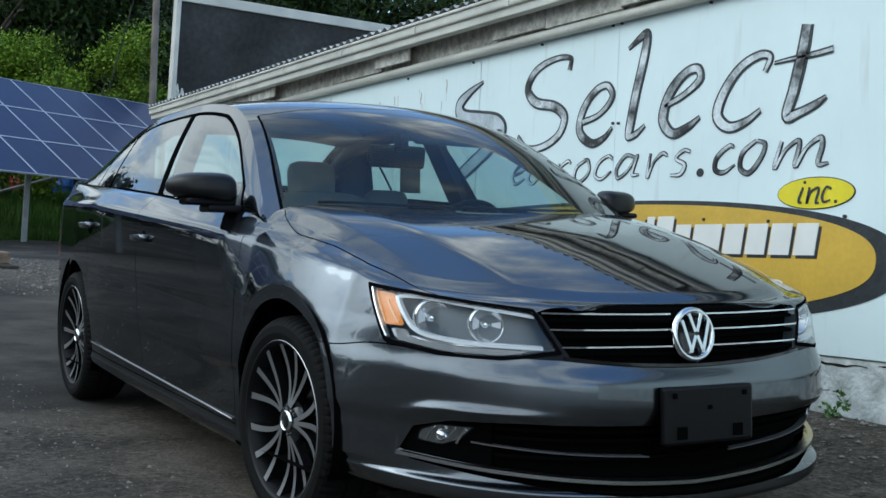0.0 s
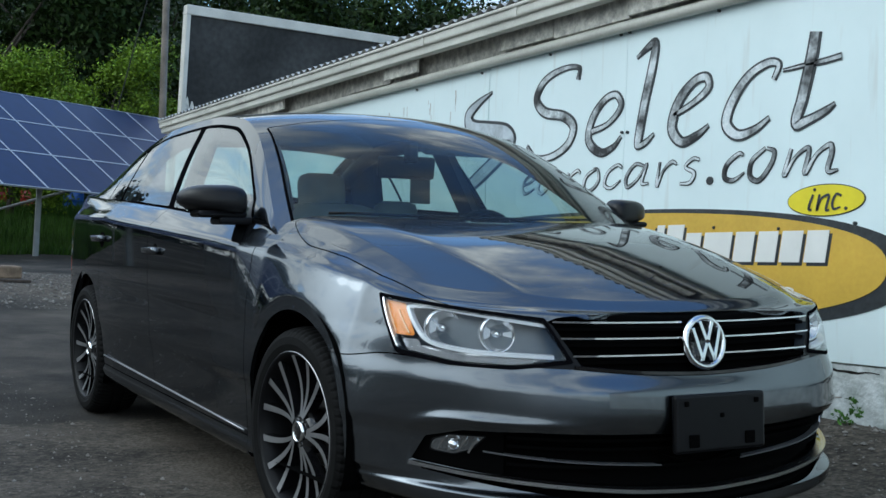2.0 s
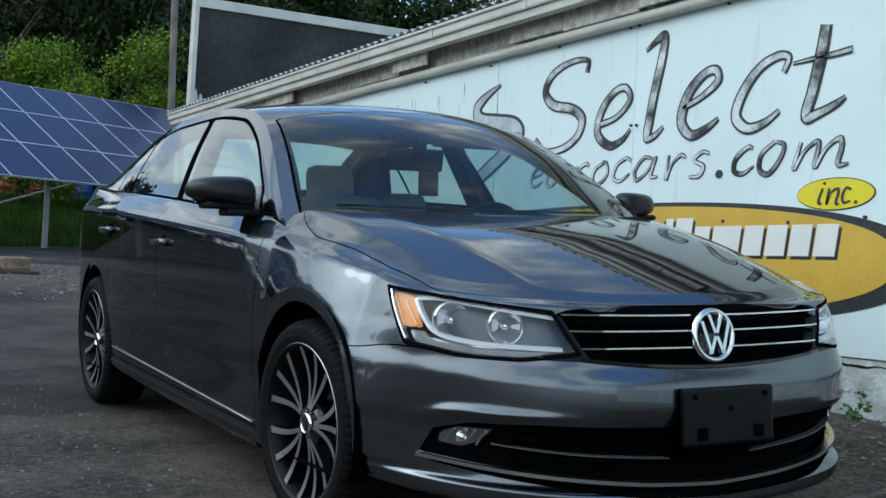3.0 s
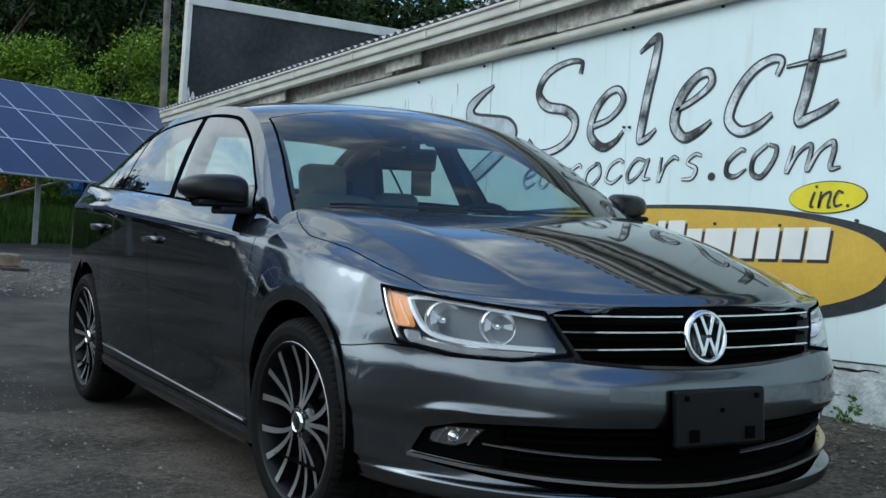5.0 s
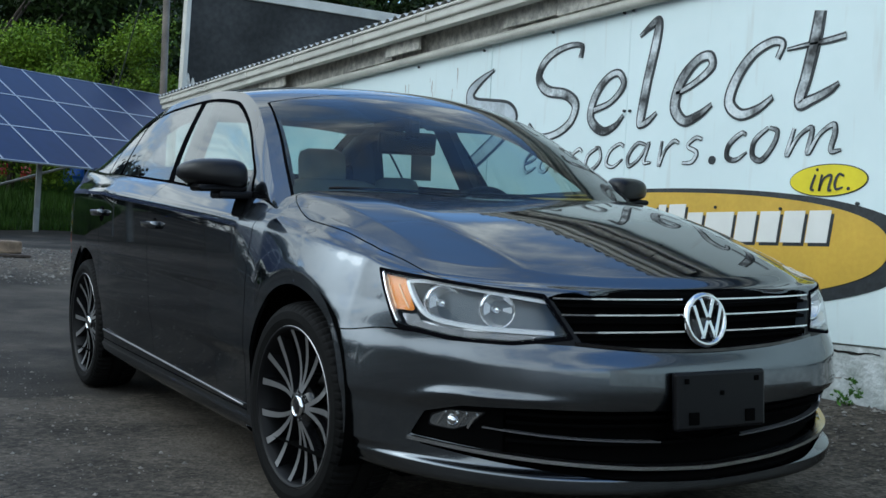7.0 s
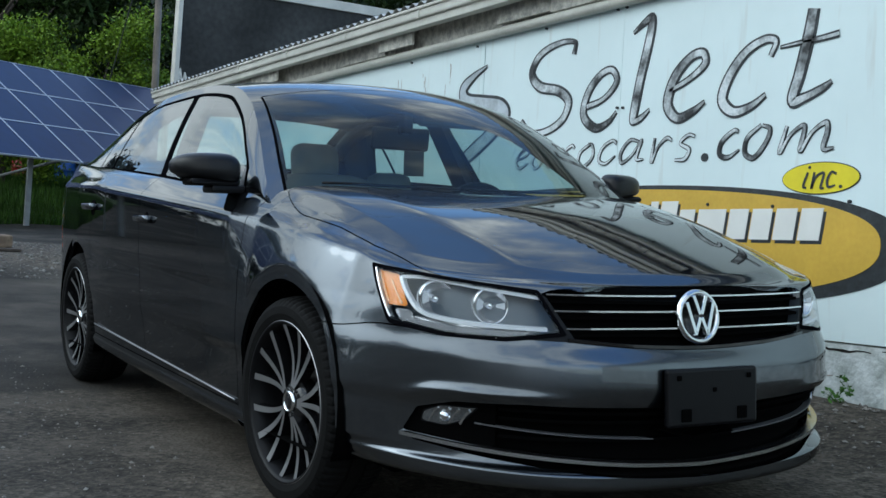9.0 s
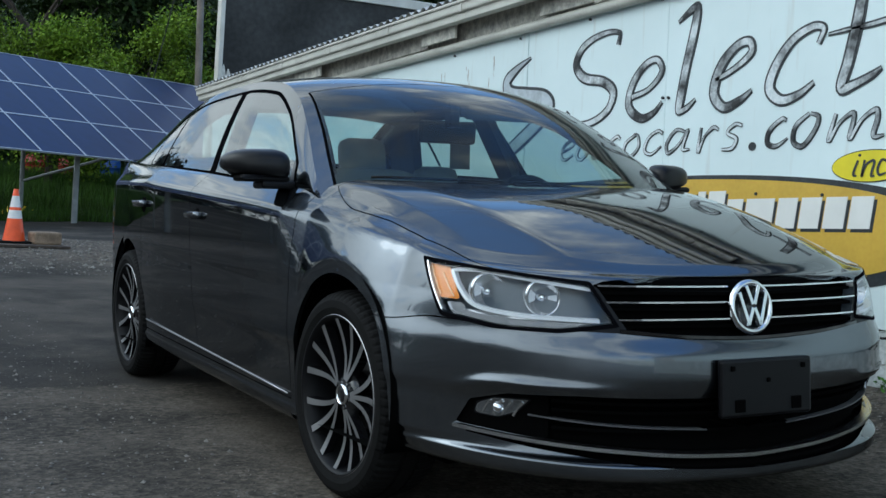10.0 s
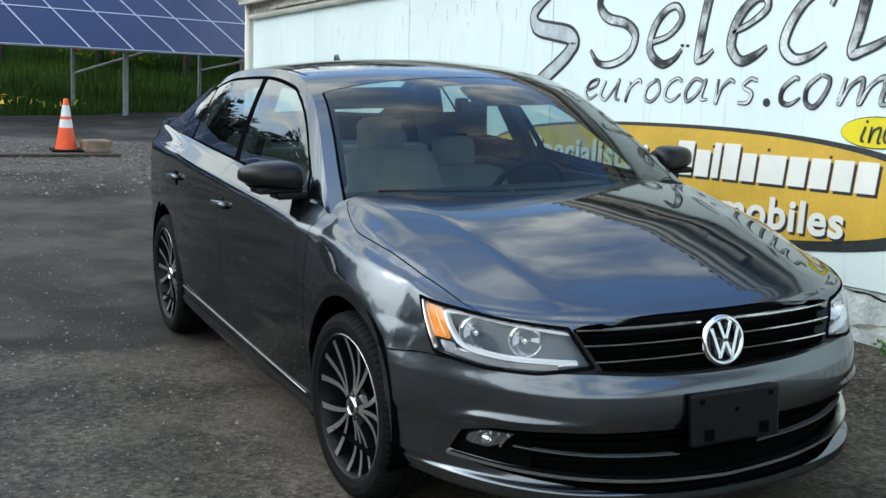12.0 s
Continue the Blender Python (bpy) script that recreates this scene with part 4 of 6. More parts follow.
def front_seat(y, sx, dz):
    se = part("front_seat", boxed((-0.26, -0.26, -0.06), (0.27, 0.26, 0.08), 0.06, pose(sx + 0.15, y, 0.42 + dz * 0.5, 0, -8, 0)), SEAT, car, "beige seat with a headrest", smooth=True)
    bm = bmesh.new()
    bmesh.ops.create_cube(bm, size=1)
    bmesh.ops.subdivide_edges(bm, edges=bm.edges, cuts=7, use_grid_fill=True)
    for v in bm.verts:
        x, yy, z = v.co
        wdt = 0.53 - 0.16 * max(0, z + 0.1)
        bulge = 0.045 * (2 * yy) ** 4
        v.co = Vector((x * (0.17 - 0.07 * (z + 0.5)) + bulge * (1 - z), yy * wdt, z * 0.68 - 0.03 * (2 * yy) ** 4 * (z > 0.45)))
    bmesh.ops.transform(bm, matrix=pose(sx - 0.17, y, 0.72 + dz, 0, -17, 0), verts=bm.verts)
    bmesh.ops.smooth_vert(bm, verts=bm.verts, factor=0.5, use_axis_x=True, use_axis_y=True, use_axis_z=True)
    part("backrest", bm, SEAT, se, smooth=True)
    part("headrest", boxed((-0.055, -0.11, -0.085), (0.055, 0.11, 0.085), 0.045, pose(sx - 0.315, y, 1.105 + dz, 0, -10, 0)), SEAT, se, smooth=True)
    bm = bmesh.new()
    for dy in (-0.06, 0.06):
        rod(bm, (sx - 0.28, y + dy, 0.97 + dz), (sx - 0.31, y + dy, 1.08 + dz), 0.007, 8)
    part("headrest_stem", bm, SATIN, se)


for y, sx, dz in ((-0.09, 0.08, 0.0), (0.36, -0.06, -0.11)):
    front_seat(y, sx, dz)
bench = part("rear_bench", boxed((-0.10, -0.63, -0.30), (0.08, 0.63, 0.32), 0.06, pose(-1.18, 0, 0.68, 0, -20, 0)), SEAT, car, "beige rear bench", smooth=True)
part("cushion", boxed((-1.15, -0.63, 0.38), (-0.65, 0.63, 0.52), 0.05), SEAT, bench, smooth=True)
for y in (-0.40, 0.0, 0.40):
    part("headrest", boxed((-0.04, -0.12, -0.07), (0.04, 0.12, 0.07), 0.035, pose(-1.31, y, 0.99, 0, -12, 0)), SEAT, bench, smooth=True)
V, F = [], []
nu, nv = 40, 8
for i in range(nu):
    for j in range(nv):
        u, v = 2 * math.pi * i / nu, 2 * math.pi * j / nv
        V.append(((0.185 + 0.014 * math.cos(v)) * math.cos(u), (0.185 + 0.014 * math.cos(v)) * math.sin(u), 0.014 * math.sin(v)))
        F.append((i * nv + j, i * nv + (j + 1) % nv, (i + 1) % nu * nv + (j + 1) % nv, (i + 1) % nu * nv + j))
steer = build("steering_wheel", V, F, BLACK, car, "black steering wheel")
steer.matrix_local = pose(0.36, 0.36, 0.85, 0, -66, 0)
part("boss", boxed((-0.05, -0.17, -0.03), (0.05, 0.17, 0.0), 0.02), BLACK, steer)
part("rear_view_mirror", boxed((-0.015, -0.13, -0.046), (0.015, 0.13, 0.046), 0.014, pose(0.40, 0.0, 1.192, 0, 8, 0)), BLACK, car)
for s in (-1, 1):
    part("sun_visor", boxed((-0.09, -0.21, -0.012), (0.09, 0.21, 0.012), 0.01, pose(0.26, s * 0.33, 1.296, 0, 22, 0)), HEADLINER, car, "grey sun visor")
part("mirror_stem", boxed((0.41, -0.020, 1.21), (0.47, 0.020, 1.295), 0.008), BLACK, car)
# grey rectangle of unknown kind, placed to fit the camera's view
part("hanging_tag", boxed((-0.452, 0.475, 1.075), (-0.448, 0.585, 1.245), 0.0), FLATGREY, car, "grey card hanging beside the driver's headrest")
for s in (-1, 1):
    for x0, x1, wide in ((-0.24, -0.33, 0.075), (-1.15, -1.42, 0.16)):
        V = []
        for t in np.linspace(0, 1, 9):
            y = 0.735 - 0.165 * t - 0.01 * t * t
            z = 0.94 + 0.42 * t if wide < 0.1 else 0.94 + 0.36 * t
            xc = x0 + (x1 - x0) * t if wide < 0.1 else x1 + (x0 - x1) * t
            for dx, dy in ((-wide, 0.02), (wide, 0.02), (wide * 0.9, -0.02), (-wide * 0.9, -0.02)):
                V.append((xc + dx, s * (y + dy), z))
        F = [(4 * i + j, 4 * i + (j + 1) % 4, 4 * i + 4 + (j + 1) % 4, 4 * i + 4 + j) for i in range(8) for j in range(4)]
        build("pillar_lining", V, F, TRIM, car, smooth=False)
    pts = [(e[0], s * (e[1] - 0.045), e[2] - 0.045) for e in ST(np.linspace(1.05, 8.0, 28))]
    build("roof_lining", *tube(pts, 0.042, 8), TRIM, car)


# ---- ground ----
def lines(spans):
    return np.unique(np.concatenate([np.linspace(a, b, n) for a, b, n in spans]))


gx = lines(((-400, -40, 16), (-40, -14, 40), (-14, 6, 110), (6, 40, 12), (40, 400, 10)))
gy = lines(((-400, -20, 12), (-20, -3, 30), (-3, 3, 60), (3, 30, 14), (30, 400, 10)))


def ground_z(x, y):
    near = np.clip((y - 1.15) / 0.85, 0, 1)
    back = np.clip((-3 - x) / 9, 0, 1)
    near = near * np.clip((x + 12) / 6, 0.3, 1)
    here = np.clip((x + 4.5) / 2.5, 0, 1) * np.clip((9 - x) / 4, 0, 1) * np.clip((y + 6) / 3, 0, 1)
    lean = (0.0241 * (x + 0.06) + 0.0397 * np.minimum(y - 0.053, 1.2)) - 0.006 * np.clip(x - 1.2, 0, 8)
    lean = lean + 0.016 * np.clip((1.0 - x) / 2, 0, 1)
    return lean * here * here * (3 - 2 * here) + 0.14 * near**2 * (3 - 2 * near) + 0.11 * back + 0.9 * np.clip((-18.5 - x) / 14, 0, 1)


GX, GY = np.meshgrid(gx, gy, indexing="ij")
GZ = ground_z(GX, GY)
ASPHALT = bpy.data.materials.new("worn_asphalt")
ASPHALT.use_nodes = True
at = ASPHALT.node_tree
ap = at.nodes["Principled BSDF"]
ap.inputs["Roughness"].default_value, ap.inputs["Specular IOR Level"].default_value = 0.85, 0.15
ac = at.nodes.new("ShaderNodeTexCoord")


def anode(kind, scale, detail=4.0, rough=0.55):
    n = at.nodes.new(kind)
    n.inputs["Scale"].default_value = scale
    if kind == "ShaderNodeTexNoise":
        n.inputs["Detail"].default_value, n.inputs["Roughness"].default_value = detail, rough
    at.links.new(ac.outputs["Object"], n.inputs["Vector"])
    return n


def aramp(src, p0, p1, c0, c1):
    r = at.nodes.new("ShaderNodeValToRGB")
    e = r.color_ramp.elements
    e[0].position, e[1].position, e[0].color, e[1].color = p0, p1, (*c0, 1), (*c1, 1)
    at.links.new(src, r.inputs[0])
    return r.outputs[0]


def amix(fac, a, b, kind="MIX"):
    m = at.nodes.new("ShaderNodeMixRGB")
    m.blend_type = kind
    for v, sock in ((fac, m.inputs[0]), (a, m.inputs[1]), (b, m.inputs[2])):
        if isinstance(v, (int, float)):
            sock.default_value = v
        else:
            at.links.new(v, sock)
    return m.outputs[0]


def along(ax, ay, c, wobble, scale):
    """Metres past a line on the ground, with a ragged edge."""
    sp = at.nodes.new("ShaderNodeSeparateXYZ")
    at.links.new(ac.outputs["Object"], sp.inputs[0])
    m1, m2, m3 = (at.nodes.new("ShaderNodeMath") for _ in range(3))
    for m in (m1, m2, m3):
        m.operation = "MULTIPLY_ADD"
    m1.inputs[1].default_value, m1.inputs[2].default_value = ax, c - 0.5 * wobble
    at.links.new(sp.outputs["X"], m1.inputs[0])
    m2.inputs[1].default_value = ay
    at.links.new(sp.outputs["Y"], m2.inputs[0])
    at.links.new(m1.outputs[0], m2.inputs[2])
    m3.inputs[1].default_value = wobble
    at.links.new(anode("ShaderNodeTexNoise", scale, 6, 0.6).outputs[0], m3.inputs[0])
    at.links.new(m2.outputs[0], m3.inputs[2])
    return m3.outputs[0]


BLK, WHT = (0, 0, 0), (1, 1, 1)
chips = anode("ShaderNodeTexVoronoi", 62)
chips2 = anode("ShaderNodeTexVoronoi", 170)
lumps = anode("ShaderNodeTexNoise", 24, 5, 0.7)
coarse = anode("ShaderNodeTexVoronoi", 46)
grains = aramp(chips.outputs["Color"], 0.12, 0.95, (0.004, 0.0039, 0.0038), (0.165, 0.155, 0.141))
fine = aramp(chips2.outputs["Color"], 0.1, 0.95, (0.012, 0.012, 0.012), (0.090, 0.086, 0.080))
grains = amix(0.40, grains, fine)
grains = amix(0.55, grains, aramp(lumps.outputs[0], 0.36, 0.66, (0.016, 0.0155, 0.015), (0.10, 0.095, 0.088)))
worn = aramp(anode("ShaderNodeTexNoise", 1.3, 7, 0.65).outputs[0], 0.34, 0.66, (0.5, 0.5, 0.5), (1.45, 1.43, 1.38))
grains = amix(1.0, grains, worn, "MULTIPLY")
grains = amix(0.6, grains, aramp(coarse.outputs["Color"], 0.25, 0.85, (0.75, 0.75, 0.75), (2.0, 1.98, 1.94)), "MULTIPLY")
# an older smooth repair lies behind the car, and a paler worn stretch beyond it
smoothed = amix(0.28, aramp(anode("ShaderNodeTexNoise", 1.5, 9, 0.68).outputs[0], 0.36, 0.64, (0.009, 0.0088, 0.0086), (0.044, 0.043, 0.041)), fine)
paler = amix(0.25, aramp(anode("ShaderNodeTexNoise", 1.2, 9, 0.66).outputs[0], 0.36, 0.64, (0.026, 0.025, 0.0238), (0.094, 0.089, 0.082)), fine)
tone = amix(aramp(along(-1, 0.25, -0.75, 2.6, 0.8), 0.0, 0.12, BLK, WHT), grains, smoothed)
tone = amix(aramp(along(-1, 0.1, -2.6, 2.6, 0.7), 0.0, 0.9, BLK, WHT), tone, paler)
rubbly = aramp(anode("ShaderNodeTexVoronoi", 24).outputs["Color"], 0.1, 0.9, (0.03, 0.028, 0.026), (0.17, 0.155, 0.14))
tone = amix(aramp(along(-1, 0.3, -7.9, 2.4, 0.8), 0.0, 0.3, BLK, WHT), tone, rubbly)
tone = amix(aramp(along(-1, 0.3, -11.9, 1.6, 0.8), 0.0, 0.3, BLK, WHT), tone, smoothed)
dust = aramp(anode("ShaderNodeTexNoise", 0.8, 6, 0.6).outputs[0], 0.50, 0.64, BLK, (0.62, 0.62, 0.62))
pale = at.nodes.new("ShaderNodeRGB")
pale.outputs[0].default_value = (0.125, 0.116, 0.104, 1)
tone = amix(dust, tone, pale.outputs[0])
brown = at.nodes.new("ShaderNodeRGB")
brown.outputs[0].default_value = (0.95, 0.885, 0.81, 1)
tone = amix(1.0, tone, brown.outputs[0], "MULTIPLY")
at.links.new(tone, ap.inputs["Base Color"])
bumpn = at.nodes.new("ShaderNodeBump")
bumpn.inputs["Strength"].default_value, bumpn.inputs["Distance"].default_value = 0.8, 0.008
at.links.new(amix(0.5, chips.outputs["Distance"], lumps.outputs[0]), bumpn.inputs["Height"])
at.links.new(bumpn.outputs[0], ap.inputs["Normal"])
V, F = grid(np.stack([GX, GY, GZ], 2))
ground = tagged(build("ground", V, F, ASPHALT), "worn grey asphalt yard with gravel and patches", "ground", kind="structure")

# ---- building with the painted wall, in its own upright frame ----
TILT = 2.5
BASE = pose(0, 2.02, 0, 0, -TILT, 0)
WHITE = material("white_panel_paint", (0.735, 0.845, 0.855), 0.45, 0, 0.05, 1.1, 14, 0.05, 0.002)
PEEL = material("peeling_white_paint", (0.60, 0.58, 0.52), 0.75, 0, 0.4, 16, 60, 0.5, 0.004)
GUTTER = material("white_gutter", (0.58, 0.57, 0.51), 0.5, 0.0, 0.14, 2.5, 60, 0.1, 0.002)
ROOFING = material("corrugated_roofing", (0.45, 0.45, 0.43), 0.6, 0.1, 0.3, 4, 50, 0.2, 0.003)
SOFFIT = material("grey_weathered_boards", (0.42, 0.40, 0.35), 0.85, 0, 0.35, 7, 80, 0.4, 0.003)
DARKWOOD = material("dark_weathered_wood", (0.07, 0.055, 0.045), 0.85, 0, 0.4, 9, 80, 0.5, 0.004)
# faint rusty runs down the panels
wt = WHITE.node_tree
wc, wm, wr = wt.nodes.new("ShaderNodeTexCoord"), wt.nodes.new("ShaderNodeMapping"), wt.nodes.new("ShaderNodeTexNoise")
wm.inputs["Scale"].default_value = (9.0, 9.0, 0.9)
wr.inputs["Scale"].default_value, wr.inputs["Detail"].default_value = 1.6, 6
wt.links.new(wc.outputs["Object"], wm.inputs[0])
wt.links.new(wm.outputs[0], wr.inputs["Vector"])
wk = wt.nodes.new("ShaderNodeValToRGB")
wk.color_ramp.elements[0].position, wk.color_ramp.elements[1].position = 0.60, 0.80
wk.color_ramp.elements[0].color, wk.color_ramp.elements[1].color = (0, 0, 0, 1), (0.35, 0.35, 0.35, 1)
wt.links.new(wr.outputs[0], wk.inputs[0])
wx = wt.nodes.new("ShaderNodeMixRGB")
wx.inputs[2].default_value = (0.42, 0.34, 0.26, 1)
wp = wt.nodes["Principled BSDF"]
wt.links.new(wp.inputs["Base Color"].links[0].from_socket, wx.inputs[1])
wt.links.new(wk.outputs[0], wx.inputs[0])
wt.links.new(wx.outputs[0], wp.inputs["Base Color"])
wall = tagged(new("wall_north"), "white panelled building wall with hand-painted lettering", "wall", kind="structure")
wall.matrix_world = BASE
part("wall_core", boxed((-9.5, 0.02, 0.0), (9, 0.25, 2.54)), PEEL, wall)
FOUND = material("chipped_white_masonry", (0.50, 0.55, 0.53), 0.8, 0, 0.30, 7, 45, 0.8, 0.010, second=(0.78, 0.82, 0.82))
part("foundation", boxed((-9.5, -0.002, -0.3), (9, 0.02, 0.43), 0.004), FOUND, wall)
for a, b in ((-9.42, -7.15), (-7.14, -4.71), (-4.70, -2.27), (-2.26, -0.776), (-0.774, 1.664), (1.666, 4.1), (4.11, 6.5)):
    part("wall_panel", boxed((a, -0.012, 0.436), (b, 0.02, 2.215), 0.002), WHITE, wall)
part("eave_board", boxed((-9.5, -0.005, 2.26), (9, 0.03, 2.461), 0.004), PEEL, wall)
part("soffit", boxed((-9.45, -0.18, 2.461), (9, 0.02, 2.476)), SOFFIT, wall)
bm = bmesh.new()
rod(bm, (-9.4, -0.045, 2.225), (9, -0.045, 2.225), 0.032, 14)
part("conduit", bm, GUTTER, wall, smooth=True)
part("gutter", boxed((-9.47, -0.21, 2.418), (9, -0.10, 2.496), 0.014), GUTTER, wall)
part("gutter_lip", boxed((-9.47, -0.225, 2.478), (9, -0.205, 2.502), 0.008), GUTTER, wall)
# dark strip paints the shaded gap between gutter and corrugated sheet
part("rafter_board", boxed((-9.45, -0.180, 2.498), (9, -0.142, 2.532), 0.0), DARKWOOD, wall)
part("fascia", boxed((-9.46, -0.185, 2.364), (9, -0.115, 2.420), 0.006), GUTTER, wall)
x = -9.0
while x < 8.5:
    part("gutter_strap", boxed((x, -0.217, 2.416), (x + 0.03, -0.209, 2.501), 0.002), GUTTER, wall)
    x += 1.22
n = 900
xs = np.linspace(-9.52, 9, n)
wave = 0.015 * np.sin(xs * 2 * math.pi / 0.125)
P = np.zeros((n, 2, 3))
P[:, 0] = np.stack([xs, np.full(n, -0.22), 2.521 + wave], 1)
P[:, 1] = np.stack([xs, np.full(n, 5.0), 3.521 + wave], 1)
roofob = tagged(build("roof", *grid(P), ROOFING), "dark corrugated roofing sheet over the eaves", "roof", kind="structure")
roofob.matrix_world = BASE

CRACK = plain("dark_crack", (0.02, 0.018, 0.016), 0.95, spec=0.1)
CHIP = material("bare_mortar", (0.30, 0.28, 0.25), 0.95, 0, 0.3, 20, 80, 0.5, 0.004)
crng = np.random.default_rng(31)


def ragged(name, x0, x1, z, wide, mat, depth, step=0.035):
    """A thin ragged flake or crack that runs along the wall."""
    n = max(4, int((x1 - x0) / step))
    t = np.linspace(0, 1, n)
    mid = z + np.cumsum(crng.normal(0, 0.006, n))
    half = wide * (0.25 + 0.75 * crng.random(n)) * np.sin(np.pi * np.clip(t, 0.04, 0.96)) ** 0.5
    V = [(x0 + (x1 - x0) * q, depth, m + s_ * h) for q, m, h in zip(t, mid, half) for s_ in (1, -1)]
    V += [(a, 0.0, c) for a, _, c in V]
    k = 2 * n
    F = [(2 * i, 2 * i + 1, 2 * i + 3, 2 * i + 2) for i in range(n - 1)] + [(2 * i, 2 * i + 2, k + 2 * i + 2, k + 2 * i) for i in range(n - 1)] + [(2 * i + 1, k + 2 * i + 1, k + 2 * i + 3, 2 * i + 3) for i in range(n - 1)]
    return build(name, V, F, mat, wall, smooth=False)


x = -1.5
while x < 4:
    w = 0.12 + 0.4 * crng.random()
    ragged("crack", x, x + w, 0.405 + 0.015 * crng.random(), 0.008, CRACK, -0.0045)
    if crng.random() < 0.6:
        ragged("chip", x + 0.05, x + 0.05 + 0.5 * w, 0.33 - 0.16 * crng.random(), 0.012, CHIP, -0.0040)
    x += w + 0.12 * crng.random()


# ---- painted sign on the wall ----
INK = material("black_sign_paint", (0.026, 0.031, 0.035), 0.5, 0, 0.35, 30, 90, 0.1, 0.001)
WASH = material("streaked_grey_paint", (0.06, 0.063, 0.067), 0.5, 0, 0.7, 5.5, 60, 0.1, 0.001, second=(0.68, 0.73, 0.75))
stops = WASH.node_tree.nodes["Color Ramp"].color_ramp.elements
stops[0].position, stops[1].position = 0.36, 0.60
SILVER = material("pale_grey_paint", (0.46, 0.51, 0.55), 0.5, 0, 0.25, 9, 50, 0.1, 0.001)
YELLOW = material("ochre_yellow_paint", (0.62, 0.40, 0.05), 0.5, 0, 0.12, 3, 40, 0.05, 0.001)
LEMON = material("bright_yellow_paint", (0.78, 0.66, 0.012), 0.5, 0, 0.08, 5, 40, 0.05, 0.001)
LETTERWHITE = material("white_letter_paint", (0.80, 0.80, 0.76), 0.5, 0, 0.05, 6, 50, 0.0)
sign = thing("painted_sign", "hand-painted grey script and yellow oval business sign on the white wall", "sign", at=BASE)


def brush(points, grow=0.0, share=1.0):
    """A brush stroke: centre line and width through a few points."""
    P = np.array(points, float)
    s = np.concatenate([[0], np.cumsum(np.hypot(*np.diff(P[:, :2], axis=0).T))])
    n = len(P)
    t = np.zeros_like(P)
    for i in range(n):
        a, b = max(i - 1, 0), min(i + 1, n - 1)
        t[i] = (P[b] - P[a]) / (s[b] - s[a])
    out = []
    for i in range(n - 1):
        h = s[i + 1] - s[i]
        for q in np.linspace(0, 1, 9)[: 9 if i == n - 2 else 8]:
            out.append((2 * q**3 - 3 * q**2 + 1) * P[i] + (q**3 - 2 * q**2 + q) * h * t[i] + (3 * q**2 - 2 * q**3) * P[i + 1] + (q**3 - q**2) * h * t[i + 1])
    C = np.array(out)
    d = np.gradient(C[:, :2], axis=0)
    d /= np.maximum(np.linalg.norm(d, axis=1), 1e-9)[:, None]
    nrm = np.stack([-d[:, 1], d[:, 0]], 1)
    w = np.maximum(C[:, 2] * share + grow, 0.002)[:, None] / 2
    return C[:, :2] + nrm * w, C[:, :2] - nrm * w


def stroke_letter(points, k=1.0, core=True, inks=None, parent=sign, name="letter", grow=0.012, lift=0.0):
    V, F, S = [], [], []
    for depth, gr, share, slot in ((-0.0165, grow, k, 0), (-0.0195, -0.004, k * 0.82, 1)):
        if slot and not core:
            continue
        a, b = brush(points, gr, share)
        n0 = len(V)
        for p, q in zip(a, b):
            V += [(p[0], depth - lift, p[1]), (q[0], depth - lift, q[1]), (p[0], -0.011, p[1]), (q[0], -0.011, q[1])]
        for i in range(len(a) - 1):
            o = n0 + 4 * i
            F += [(o, o + 4, o + 5, o + 1), (o + 2, o + 6, o + 4, o), (o + 1, o + 5, o + 7, o + 3)]
            S += [slot] * 3
    return build(name, V, F, inks or [INK, WASH], parent, smooth=False, slots=S)


stroke_letter([(-1.24, 1.986, .03), (-1.23, 2.056, .022), (-1.40, 2.072, .03), (-1.60, 2.02, .045), (-1.68, 1.917, .055), (-1.59, 1.825, .058), (-1.37, 1.774, .055), (-1.27, 1.70, .06), (-1.32, 1.60, .048), (-1.49, 1.535, .04), (-1.67, 1.540, .032), (-1.77, 1.622, .015)], 1.05)
stroke_letter([(-1.08, 1.655, .03), (-.92, 1.69, .026), (-.81, 1.78, .036), (-.86, 1.85, .034), (-.97, 1.83, .038), (-1.08, 1.73, .048), (-1.11, 1.605, .05), (-.99, 1.523, .04), (-.87, 1.548, .025), (-.80, 1.603, .012)], 1.1)
stroke_letter([(-.68, 2.038, .012), (-.58, 2.088, .035), (-.525, 2.098, .05), (-.54, 1.98, .062), (-.60, 1.77, .062), (-.645, 1.57, .058), (-.65, 1.535, .035), (-.58, 1.55, .03), (-.51, 1.592, .012)], 1.05)
stroke_letter([(-.35, 1.68, .026), (-.20, 1.728, .028), (-.08, 1.80, .04), (-.10, 1.854, .042), (-.19, 1.845, .044), (-.31, 1.75, .058), (-.36, 1.61, .062), (-.28, 1.528, .046), (-.16, 1.553, .034), (-.07, 1.599, .014)], 1.1)
stroke_letter([(.38, 1.781, .022), (.41, 1.85, .03), (.34, 1.868, .036), (.21, 1.82, .045), (.10, 1.707, .055), (.06, 1.595, .06), (.14, 1.529, .048), (.26, 1.545, .034), (.36, 1.596, .018)], 1.1)
stroke_letter([(.64, 1.975, .058), (.62, 1.86, .064), (.57, 1.668, .062), (.535, 1.55, .055), (.61, 1.559, .04), (.72, 1.595, .03), (.77, 1.622, .012)], 1.05)
stroke_letter([(.44, 1.817, .008), (.56, 1.823, .016), (.70, 1.828, .022), (.80, 1.837, .024)], 1.0)
